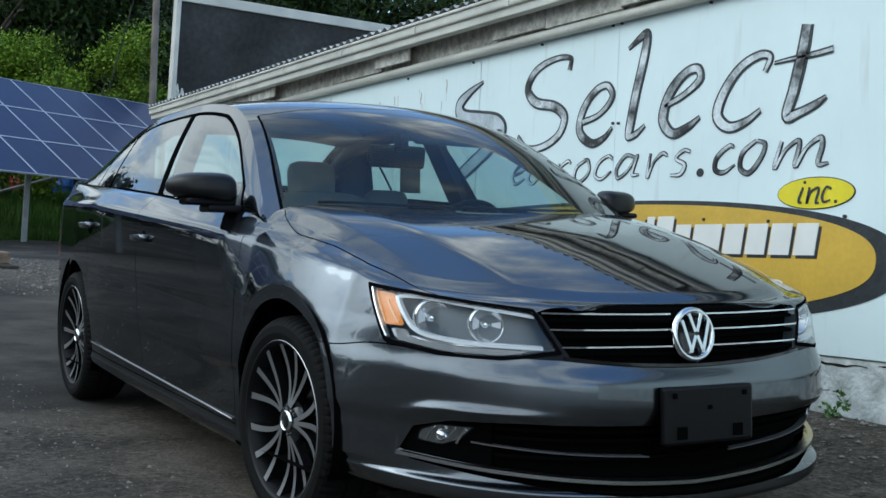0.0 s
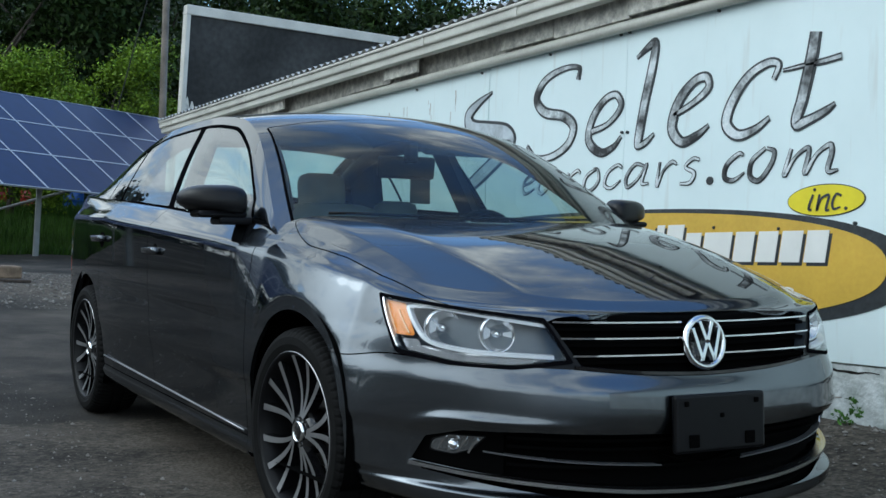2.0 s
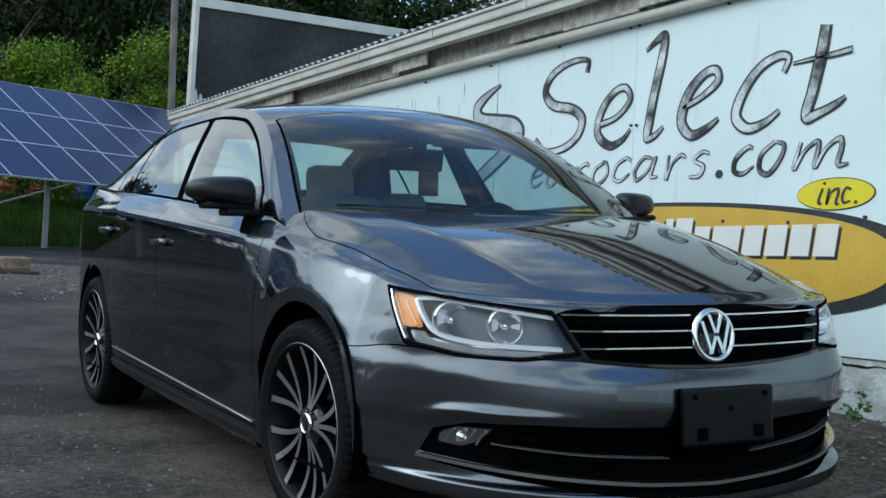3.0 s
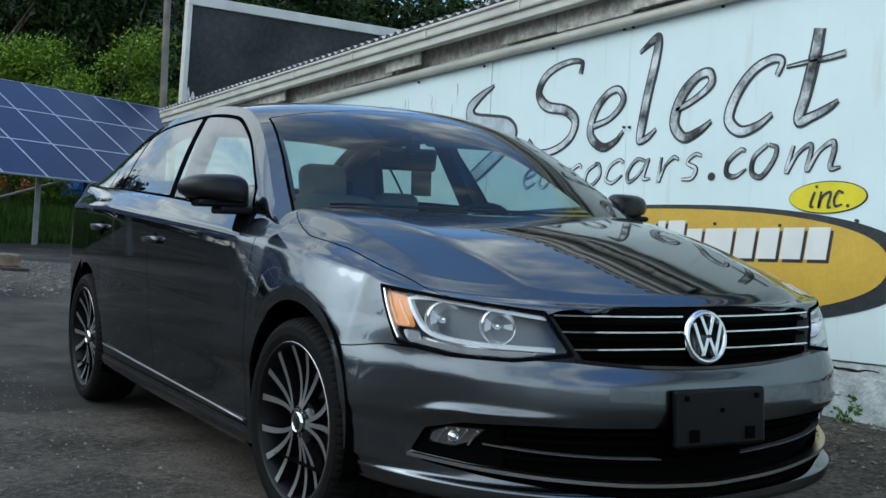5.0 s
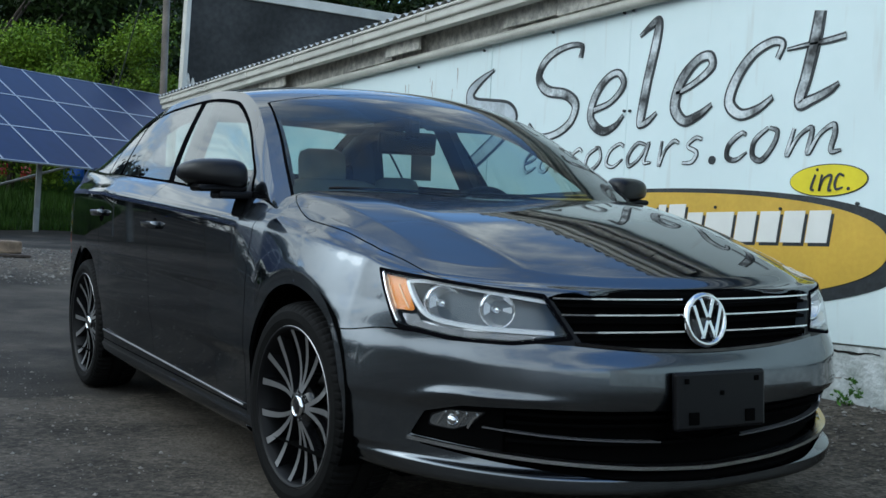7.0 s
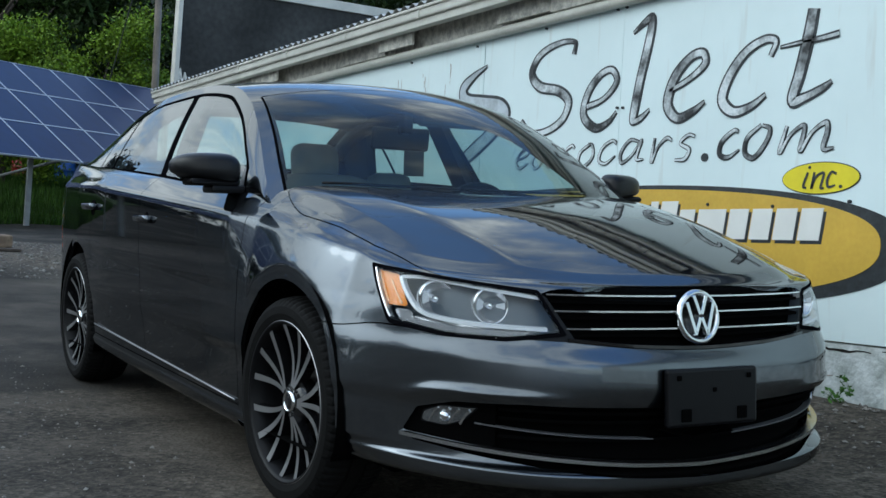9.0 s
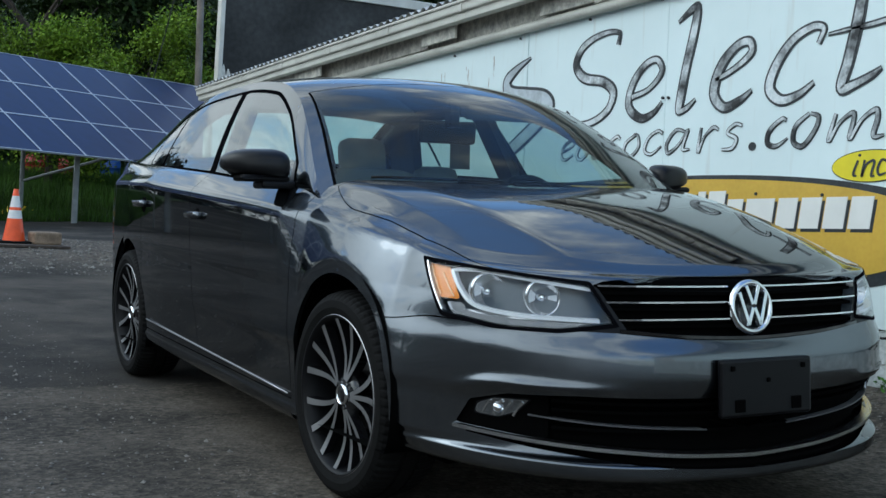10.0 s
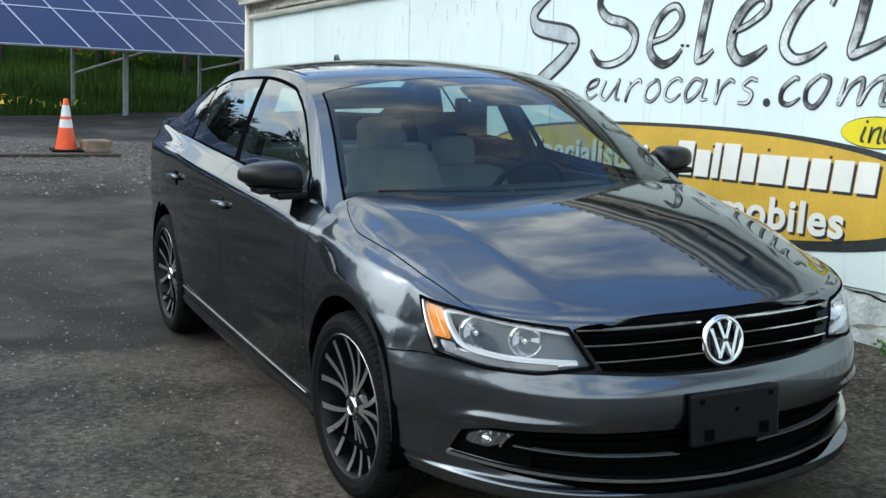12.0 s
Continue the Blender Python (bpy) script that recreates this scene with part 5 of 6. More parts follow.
SMALL = [
    [(-1.79, 1.366, .012), (-1.68, 1.398, .012), (-1.66, 1.435, .014), (-1.75, 1.418, .016), (-1.81, 1.355, .02), (-1.77, 1.313, .016), (-1.67, 1.343, .008)],
    [(-1.57, 1.429, .014), (-1.63, 1.337, .022), (-1.58, 1.307, .016), (-1.46, 1.39, .012), (-1.42, 1.434, .014), (-1.46, 1.32, .018), (-1.41, 1.307, .008)],
    [(-1.30, 1.422, .014), (-1.35, 1.296, .018), (-1.30, 1.383, .014), (-1.21, 1.431, .018), (-1.18, 1.412, .01)],
    [(-1.02, 1.432, .014), (-1.12, 1.387, .018), (-1.14, 1.321, .02), (-1.08, 1.302, .018), (-1.00, 1.356, .018), (-1.01, 1.422, .016), (-1.05, 1.433, .01)],
    [(-.78, 1.421, .016), (-.82, 1.439, .016), (-.91, 1.401, .018), (-.94, 1.332, .02), (-.88, 1.309, .016), (-.79, 1.349, .008)],
    [(-.58, 1.418, .014), (-.66, 1.432, .018), (-.74, 1.362, .022), (-.73, 1.308, .02), (-.64, 1.347, .014), (-.56, 1.427, .016), (-.60, 1.325, .02), (-.54, 1.319, .008)],
    [(-.45, 1.432, .014), (-.47, 1.30, .02), (-.42, 1.38, .014), (-.35, 1.426, .02), (-.31, 1.411, .012)],
    [(-.13, 1.422, .016), (-.18, 1.432, .018), (-.24, 1.392, .018), (-.17, 1.354, .022), (-.20, 1.307, .02), (-.28, 1.303, .012)],
    [(.19, 1.424, .014), (.16, 1.434, .02), (.07, 1.377, .026), (.06, 1.318, .026), (.12, 1.30, .02), (.20, 1.335, .008)],
    [(.34, 1.448, .016), (.25, 1.388, .024), (.24, 1.315, .026), (.30, 1.29, .024), (.38, 1.364, .024), (.40, 1.426, .022), (.35, 1.447, .014)],
    [(.51, 1.432, .016), (.47, 1.306, .024), (.54, 1.392, .016), (.62, 1.426, .022), (.60, 1.31, .026), (.67, 1.394, .018), (.75, 1.433, .024), (.76, 1.397, .026), (.74, 1.313, .024), (.80, 1.313, .01)],
]
for pts in SMALL:
    stroke_letter(pts, 1.1, grow=0.004)
stroke_letter([(-1.97, 1.69, .10), (-2.03, 1.62, .10), (-2.15, 1.55, .10), (-2.36, 1.45, .10), (-2.62, 1.33, .08)], 1.0, inks=[INK, SILVER], name="swoosh", grow=0.016)
stroke_letter([(-2.22, 2.025, .006), (-2.40, 1.965, .05), (-2.52, 1.89, .09), (-2.48, 1.81, .11), (-2.25, 1.765, .12), (-2.04, 1.73, .12), (-1.965, 1.68, .10), (-2.03, 1.62, .09)], 1.0, inks=[INK, SILVER], name="swoosh", grow=0.016, lift=0.0012)


def disc(name, cx, cz, a, b, p, depth, mat, n=96, parent=sign):
    t = np.linspace(0, 2 * math.pi, n + 1)[:-1]
    x = cx + a * np.sign(np.cos(t)) * np.abs(np.cos(t)) ** (2 / p)
    z = cz + b * np.sign(np.sin(t)) * np.abs(np.sin(t)) ** (2 / p)
    V = [(u, depth, w) for u, w in zip(x, z)] + [(u, -0.011, w) for u, w in zip(x, z)]
    F = [tuple(range(n))] + [(i, (i + 1) % n, n + (i + 1) % n, n + i) for i in range(n)]
    return build(name, V, F, mat, parent, smooth=False)


disc("oval_outline", -1.0, 0.855, 2.235, 0.322, 2.45, -0.0155, INK)
disc("oval", -1.04, 0.868, 2.13, 0.288, 2.45, -0.0185, YELLOW)
disc("small_oval_outline", 0.729, 1.177, 0.232, 0.076, 2.0, -0.0155, INK)
disc("small_oval", 0.729, 1.177, 0.226, 0.071, 2.0, -0.0185, LEMON)
for pts in ([(.66, 1.205, .01), (.635, 1.14, .012), (.655, 1.132, .006)], [(.70, 1.205, .01), (.685, 1.13, .011), (.71, 1.184, .008), (.755, 1.198, .011), (.74, 1.132, .011), (.76, 1.13, .005)], [(.83, 1.193, .009), (.80, 1.202, .009), (.777, 1.165, .012), (.785, 1.135, .010), (.825, 1.142, .005)]):
    a, b = brush(pts, 0.003, 1.0)
    V = []
    for p, q in zip(a, b):
        V += [(p[0], -0.0215, p[1]), (q[0], -0.0215, q[1])]
    build("letter", V, [(2 * i, 2 * i + 2, 2 * i + 3, 2 * i + 1) for i in range(len(a) - 1)], INK, sign, smooth=False)
disc("full_stop", -0.05, 1.308, 0.026, 0.022, 2, -0.0165, INK, 20)
disc("full_stop", 0.855, 1.135, 0.009, 0.008, 2, -0.0215, INK, 14)
disc("dot", 0.668, 1.228, 0.008, 0.007, 2, -0.0215, INK, 14)


def words(text, x, z, size, width):
    """Bold white lettering with a black shadow, in the built-in font."""
    for mat, dx, dz, dep in ((INK, 0.014, -0.014, -0.0195), (LETTERWHITE, 0, 0, -0.0225)):
        cu = bpy.data.curves.new("lettering", "FONT")
        cu.body, cu.size, cu.offset, cu.extrude, cu.shear = text, size, 0.006, 0.0012, 0.06
        cu.space_character = 1.08
        tmp = bpy.data.objects.new("lettering", cu)
        scene.collection.objects.link(tmp)
        dg = bpy.context.evaluated_depsgraph_get()
        dg.update()
        me = bpy.data.meshes.new_from_object(tmp.evaluated_get(dg))
        bpy.data.objects.remove(tmp)
        xs = [v.co.x for v in me.vertices]
        k, x0 = width / (max(xs) - min(xs)), min(xs)
        bm = bmesh.new()
        bm.from_mesh(me)
        bmesh.ops.remove_doubles(bm, verts=bm.verts, dist=1e-6)
        groups, seen = [], set()
        for v in bm.verts:
            if v in seen:
                continue
            stack, isle = [v], []
            seen.add(v)
            while stack:
                q = stack.pop()
                isle.append(q)
                for e in q.link_edges:
                    o = e.other_vert(q)
                    if o not in seen:
                        seen.add(o)
                        stack.append(o)
            lo, hi = min(q.co.x for q in isle), max(q.co.x for q in isle)
            groups.append([lo, hi, isle])
        groups.sort(key=lambda g: g[0])
        joined = []
        for g in groups:
            if joined and g[0] < joined[-1][1] - 0.35 * min(g[1] - g[0], joined[-1][1] - joined[-1][0]):
                joined[-1][1] = max(joined[-1][1], g[1])
                joined[-1][2] += g[2]
            else:
                joined.append(g)
        for _, _, isle in joined:
            idx = {q: i for i, q in enumerate(isle)}
            V = [(x + (q.co.x - x0) * k + dx, dep - q.co.z, z + q.co.y + dz) for q in isle]
            F = [[idx[q] for q in f.verts] for f in bm.faces if f.verts[0] in idx]
            build("letter", V, F, mat, sign, smooth=False)
        bm.free()
        bpy.data.meshes.remove(me)


words("Specialists in", -2.46, 0.888, 0.235, 1.53)
words("automobiles", -0.93, 0.662, 0.225, 1.49)
# the maker's name as plain slanted blocks
hs = (0.195, 0.15, 0.195, 0.195, 0.15, 0.15, 0.15, 0.15, 0.15, 0.15)
ws = (0.15, 0.125, 0.06, 0.13, 0.115, 0.20, 0.13, 0.13, 0.13, 0.13)
x = -0.80
for h, w in zip(hs, ws):
    for mat, dx, dz, dep in ((INK, 0.016, -0.016, -0.0195), (LETTERWHITE, 0, 0, -0.0225)):
        V = [(x + dx, dep, 0.888 + dz), (x + w + dx, dep, 0.888 + dz), (x + w + 0.03 * h / 0.19 + dx, dep, 0.888 + h + dz), (x + 0.03 * h / 0.19 + dx, dep, 0.888 + h + dz)]
        V += [(a, -0.0185, c) for a, _, c in V]
        build("plain_block", V, [(0, 1, 2, 3), (0, 4, 5, 1), (1, 5, 6, 2), (2, 6, 7, 3), (3, 7, 4, 0)], mat, sign, smooth=False)
    x += w + 0.027
bm = bmesh.new()
for bx, bz in ((.91, 1.066), (0, 1.063), (.45, 1.049), (-.75, 2.195), (-.83, 2.194), (-.02, 2.19), (-1.54, 2.183), (-.74, 1.621), (-.79, 1.625), (-2.36, 2.174), (-3.3, 2.17), (1.3, 1.07), (-.45, 1.06)):
    rod(bm, (bx, -0.012, bz), (bx, -0.026, bz), 0.008, 8)
part("screw_heads", bm, INK, wall)


# ---- utilities for plants ----
def leaves(name, centres, radii, count, size, mat, rng, flat=1.0, parent=None, label="", shell_=0.35):
    """Many small leaf blades scattered through a few uneven clumps."""
    centres, radii = np.array(centres, float), np.array(radii, float)
    pick = rng.choice(len(centres), count, p=radii**2 / np.sum(radii**2))
    d = rng.normal(size=(count, 3))
    d /= np.linalg.norm(d, axis=1)[:, None]
    r = radii[pick] * (1 - shell_ * rng.random(count) ** 1.2) * (0.75 + 0.5 * rng.random(count))
    c = centres[pick] + d * r[:, None] * (1, 1, flat)
    a, b = rng.normal(size=(count, 3)), rng.normal(size=(count, 3))
    a /= np.linalg.norm(a, axis=1)[:, None]
    b -= a * np.sum(a * b, axis=1)[:, None]
    b /= np.linalg.norm(b, axis=1)[:, None]
    s = size * (0.6 + 0.8 * rng.random(count))[:, None]
    V = np.stack([c - a * s, c + b * s * 0.5, c + a * s, c - b * s * 0.5], 1).reshape(-1, 3)
    F = np.arange(4 * count).reshape(-1, 4)
    return build(name, V, F, mat, parent, label, smooth=False)


def leaf_material(name, color, vary):
    m = material(name, color, 0.55, 0, vary, 0.6, 9, 0.0, island=True)
    p = m.node_tree.nodes["Principled BSDF"]
    p.inputs["Specular IOR Level"].default_value = 0.12
    return m


LEAF_LIGHT = leaf_material("fresh_leaves", (0.130, 0.205, 0.016), 0.5)
LEAF_DARK = leaf_material("dark_leaves", (0.026, 0.046, 0.011), 0.6)
BARK = material("bark", (0.07, 0.055, 0.045), 0.9, 0, 0.4, 10, 60, 0.6, 0.01)
# separate leaf copy: the mirrored trees' shading is put into this colour
LEAF_MIRRORED = leaf_material("fir_needles", (0.050, 0.056, 0.050), 0.4)
GRASS = leaf_material("grass", (0.044, 0.090, 0.012), 0.4)


def tree(name, x, y, z, h, spread, n, size, mat, seed, label, group, clumps=14, low=0.25):
    rng = np.random.default_rng(seed)
    t = thing(name, label, "tree" if name == "tree" else "bush", group, pose(x, y, z))
    bm = bmesh.new()
    rod(bm, (0, 0, -0.3), (0.1, 0.05, h * 0.55), 0.035 * h**0.8, 8, 0.016 * h**0.8)
    tips = []
    for i in range(7):
        a = rng.random() * 6.28
        z0 = h * (0.2 + 0.35 * rng.random())
        tip = (math.cos(a) * spread * 0.6, math.sin(a) * spread * 0.6, z0 + h * 0.25)
        rod(bm, (0.05, 0.02, z0), tip, 0.012 * h**0.8, 6, 0.004 * h**0.8)
        tips.append(tip)
    part("trunk", bm, BARK, t)
    cs, rs = [], []
    for i in range(clumps):
        a, q = rng.random() * 6.28, rng.random()
        zz = h * (low + (1 - low) * rng.random() ** 0.8)
        k = spread * math.sqrt(max(0.05, 1 - ((zz / h - 0.5) / 0.62) ** 2)) * (0.4 + 0.6 * q)
        cs.append((math.cos(a) * k, math.sin(a) * k, zz))
        rs.append(spread * (0.28 + 0.22 * rng.random()))
    leaves("crown", cs, rs, n, size, mat, rng, 0.8, t, shell_=0.8)
    return t


for i, (x, y, h, sp) in enumerate(((-23.4, 4.5, 3.85, 1.6), (-24.8, 6.1, 2.9, 0.9), (-25.2, 2.8, 3.75, 1.4), (-26, 0.6, 3.6, 1.7), (-27, 8.6, 3.0, 1.5))):
    tree("bush", x, y, 0.9, h, sp, 20000, 0.045, LEAF_LIGHT, 10 + i, "bright green leafy bush behind the solar panels", "bushes behind the panels", 26, 0.08)
k = 0
for x, y, h, sp in ((-36, -2.5, 3.6, 2.4), (-34, 0.5, 5.2, 2.6), (-32, 3.5, 8.2, 3.2), (-33, 8, 8.4, 3.6), (-34, 13, 9, 3.6), (-32, 18, 8.6, 3.6), (-36, 24, 9, 4), (-44, 3, 11, 4), (-38, 6, 10, 3.8), (-42, 10, 11, 4.2), (-42, 20, 11, 4.4), (-29.5, 11, 7, 2.6), (-30, 15.5, 7.4, 2.8)):
    tree("tree", x, y, 0.9, h, sp, 15000, 0.105, LEAF_DARK, 40 + k, "tall dark leafy tree at the edge of the wood", "wood behind the yard", 30, 0.04)
    k += 1
# unseen trees inferred from the car's reflections; heights by bearing shape those reflections
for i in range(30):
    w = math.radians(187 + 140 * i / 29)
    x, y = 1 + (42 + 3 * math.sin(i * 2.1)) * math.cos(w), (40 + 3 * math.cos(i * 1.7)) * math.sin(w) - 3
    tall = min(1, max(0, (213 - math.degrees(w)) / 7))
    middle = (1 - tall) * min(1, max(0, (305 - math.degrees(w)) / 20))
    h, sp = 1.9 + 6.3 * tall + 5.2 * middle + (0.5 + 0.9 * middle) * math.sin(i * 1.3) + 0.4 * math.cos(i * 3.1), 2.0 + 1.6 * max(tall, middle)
    tree("tree", x, y, 0.0, h, sp, 4200, 0.26, LEAF_MIRRORED, 80 + k, "dark tree across the yard, mirrored in the car", "trees across the yard", 24, 0.05)
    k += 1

# plain dark woods backdrop, added to close the sky gaps between the trees
WOODS = material("distant_woods", (0.018, 0.032, 0.012), 0.95, 0, 0.5, 0.35, 2.5, 1.0, 0.4)
hx, hy = np.meshgrid(np.linspace(0, 1, 24), np.linspace(-14, 70, 90), indexing="ij")
hz = 0.8 + 17 * hx**0.8 * np.clip((hy + 8) / 14, 0.10, 1) + 1.3 * np.sin(hy * 1.7 + hx * 9) * hx + 0.9 * np.sin(hy * 3.1 + 2) * hx
V, F = grid(np.stack([-46 - 40 * hx + 1.2 * np.sin(hy * 0.9), hy, hz], 2))
tagged(build("wooded_slope", V, F, WOODS), "dark wooded slope far behind the yard", "hill", kind="structure")

# ---- solar array ----
CELL = material("solar_cells", (0.006, 0.015, 0.066), 0.3, 0.1, 0.15, 5, 300, 0.0, spec=0.22)
FRAME = plain("aluminium_frame", (0.55, 0.57, 0.6), 0.4, 0.6)
STEEL = material("galvanised_steel", (0.30, 0.31, 0.31), 0.55, 0.6, 0.2, 6, 60, 0.1, 0.002)
P0, YAW, RISE, MW, MH = Vector((-15.01, 0.243, 1.308)), 2.008, 0.506, 0.854, 1.286
U = Vector((math.cos(YAW), math.sin(YAW), -0.015)).normalized()
Hh = Vector((-math.sin(YAW), math.cos(YAW), 0))
Wv = (Hh * math.cos(RISE) + Vector((0, 0, 1)) * math.sin(RISE)).normalized()
Nv = U.cross(Wv).normalized()
if Nv.z < 0:
    Nv = -Nv
array = thing("solar_array", "tilted blue solar panel array on steel posts", "solar panels")
b_ = 0.017
V = []
for z in (0.0, 0.03):
    V += [(0, 0, z), (MW, 0, z), (MW, MH, z), (0, MH, z), (b_, b_, z), (MW - b_, b_, z), (MW - b_, MH - b_, z), (b_, MH - b_, z)]
V += [(b_, b_, 0.024), (MW - b_, b_, 0.024), (MW - b_, MH - b_, 0.024), (b_, MH - b_, 0.024)]
F = [(8, 9, 13, 12), (9, 10, 14, 13), (10, 11, 15, 14), (11, 8, 12, 15), (0, 1, 9, 8), (1, 2, 10, 9), (2, 3, 11, 10), (3, 0, 8, 11), (16, 17, 18, 19), (3, 2, 1, 0)]
first = build("solar_module", V, F, [FRAME, CELL], array, smooth=False, slots=[0] * 8 + [1, 0])
M3 = Matrix((U, Wv, Nv)).transposed().to_4x4()
for i in range(-15, 13):
    for j in range(3):
        ob = first if (i, j) == (-15, 0) else new("solar_module", first.data)
        ob.parent = array
        ob.matrix_basis = Matrix.Translation(P0 + U * (MW * i) + Wv * (MH * j)) @ M3
for i in (-13.7, -9.6, -5.5, -1.4, 2.72, 6.8, 10.9):
    top = P0 + U * (MW * i) + Wv * 1.2 - Nv * 0.08
    zf = float(ground_z(top.x, top.y)) - 0.2
    part("front_post", boxed((-0.045, -0.045, zf - top.z), (0.045, 0.045, 0.0), 0.008, Matrix.Translation(top)), STEEL, array)
    part("bracket", boxed((-0.16, -0.09, -0.16), (0.16, 0.09, 0.02), 0.01, Matrix.Translation(top)), STEEL, array)
for i in (-14.8, -11.35, -7.85, -4.35, -0.85, 2.65, 6.13, 9.6):
    back = P0 + U * (MW * i) + Wv * (MH * 2.3) - Nv * 0.08
    zf = float(ground_z(back.x, back.y)) - 0.2
    bm = bmesh.new()
    rod(bm, (back.x, back.y, zf), back, 0.04, 10)
    part("rear_post", bm, STEEL, array)
    bm = bmesh.new()
    rod(bm, Vector((back.x, back.y, zf + 0.9)), P0 + U * (MW * (i + 1.1)) + Wv * 0.6 - Nv * 0.05, 0.025, 6)
    part("brace", bm, STEEL, array)
for q in (0.35, MH * 2.3):
    bm = bmesh.new()
    rod(bm, P0 + U * (-15 * MW) + Wv * q - Nv * 0.05, P0 + U * (13 * MW) + Wv * q - Nv * 0.05, 0.04, 6)
    part("rail", bm, STEEL, array)

# ---- grass ----
rng = np.random.default_rng(5)
E0 = Vector((-16.75, 0.0, 0))


def grass(n, depth0, depth1, u0, u1, h0, h1, wid):
    """Tufts on a strip that runs along the panels."""
    dd = depth0 + (depth1 - depth0) * rng.random(n) ** 1.3
    uu = u0 + (u1 - u0) * rng.random(n)
    x = E0.x + U.x * uu + Hh.x * dd
    y = E0.y + U.y * uu + Hh.y * dd
    z = ground_z(x, y)
    h = (h0 + (h1 - h0) * rng.random(n)) * (0.45 + 0.55 * np.clip((dd - depth0) / 2.5, 0, 1))
    a = rng.random(n) * 6.28
    lean = 0.5 * h * rng.random(n)
    la = rng.random(n) * 6.28
    dx, dy = np.cos(a) * wid, np.sin(a) * wid
    V = np.stack([np.stack([x - dx, y - dy, z - 0.02], 1), np.stack([x + dx, y + dy, z - 0.02], 1), np.stack([x + np.cos(la) * lean, y + np.sin(la) * lean, z + h], 1)], 1).reshape(-1, 3)
    return V, np.arange(3 * n).reshape(-1, 3)


tagged(build("grass", *grass(90000, 0, 12, -2.7, 12, 0.12, 0.48, 0.013), GRASS, smooth=False), "tall uncut green grass under the solar panels", "grass", kind="stuff")
SOIL = material("grassy_soil", (0.07, 0.10, 0.03), 0.95, 0, 0.4, 2, 30, 0.6, 0.02)
dd, uu = np.meshgrid(np.linspace(0.05, 26, 40), np.linspace(-2.6, 34, 60), indexing="ij")
bx, by = E0.x + U.x * uu + Hh.x * dd, E0.y + U.y * uu + Hh.y * dd
V, F = grid(np.stack([bx, by, ground_z(bx, by) + 0.02 + 0.06 * np.clip(dd, 0, 1)], 2))
tagged(build("grass_bank", V, F, SOIL), "grassy bank behind the yard", "ground", kind="structure")
FLOWER = plain("yellow_flowers", (0.8, 0.6, 0.03), 0.6)
V, F = grass(60, 0.0, 1.2, -1.5, 1.5, 0.3, 0.5, 0.02)
c = V.reshape(-1, 3, 3)[:, 2]
d = rng.normal(size=(len(c), 3, 3)) * 0.035
tagged(build("flowers", (c[:, None] + d).reshape(-1, 3), np.arange(3 * len(c)).reshape(-1, 3), FLOWER, smooth=False), "small yellow wild flowers in the grass", "flowers", kind="stuff")

# ---- cone, block and board for the asphalt edge ----
ORANGE = material("orange_plastic", (0.82, 0.095, 0.016), 0.45, 0, 0.12, 8, 60, 0.05, 0.001)
BAND = material("reflective_white_band", (0.75, 0.75, 0.74), 0.4, 0, 0.1, 12, 80, 0.0)
cz = float(ground_z(-10.05, -0.12)) + 0.03
cone = thing("traffic_cone", "orange traffic cone with two white bands on a black base", "traffic cone", at=pose(-10.05, -0.12, cz) @ Matrix.Scale(0.94, 4))
part("base", boxed((-0.19, -0.19, 0), (0.19, 0.19, 0.035), 0.012), RUBBER, cone)
levels = [(0.0, ORANGE), (0.275, BAND), (0.378, ORANGE), (0.416, BAND), (0.556, ORANGE), (0.64, None)]
for (z0, m), (z1, _) in zip(levels, levels[1:]):
    r = lambda z: 0.135 - 0.108 * z / 0.64
    V, F = lathe([(r(z0), 0.035 + z0), (r(z1), 0.035 + z1)] + ([(0.015, 0.035 + z1)] if z1 > 0.6 else []), 32, "z")
    build("band" if m is BAND else "cone_body", V, F, m, cone, "white reflective band" if m is BAND else "")
# coloured shapes of unknown kind, drawn as short barrels placed to fit the view
def barrel(x, y, color, word):
    z = float(ground_z(x, y))
    b = thing("barrel", word + " plastic barrel standing in tall grass", "barrel", "barrels in the grass", pose(x, y, z))
    prof = [(0.0, 0.0), (0.27, 0.0), (0.285, 0.04), (0.285, 0.28), (0.30, 0.30), (0.285, 0.32), (0.285, 0.60), (0.30, 0.62), (0.285, 0.64), (0.285, 0.90), (0.26, 0.95), (0.0, 0.94)]
    prof = [(r, h * 0.66) for r, h in prof]
    build("drum", *lathe(prof, 28, "z"), material(word + "_plastic", color, 0.4, 0, 0.15, 4, 40, 0.0), b)
    V, F = lathe([(0.0, 0.635), (0.03, 0.635), (0.035, 0.615)], 12, "z")
    build("bung", np.array(V) + (0.16, 0, 0), F, BLACK, b)


barrel(-30, 3.25, (0.35, 0.02, 0.02), "red")
barrel(-29.6, 4.1, (0.33, 0.02, 0.025), "dull red")
barrel(-30, 5.32, (0.03, 0.10, 0.35), "blue")
LOG = material("sawn_wood", (0.26, 0.19, 0.13), 0.85, 0, 0.4, 12, 90, 0.5, 0.004)
blk = thing("wood_block", "short sawn block of weathered wood", "wood block", at=pose(-10.0, 0.22, cz, 0, 0, 14))
part("block", boxed((-0.11, -0.17, 0), (0.11, 0.17, 0.15), 0.025), LOG, blk)
# flat dark board added in place of the asphalt patch's jagged edge
plank = thing("timber_plank", "flat weathered timber lying on broken asphalt", "plank", at=pose(-9.8, -0.15, cz - 0.03, 0, 0, 4))
part("board", boxed((-0.10, -0.78, 0), (0.10, 0.62, 0.035), 0.008), DARKWOOD, plank)

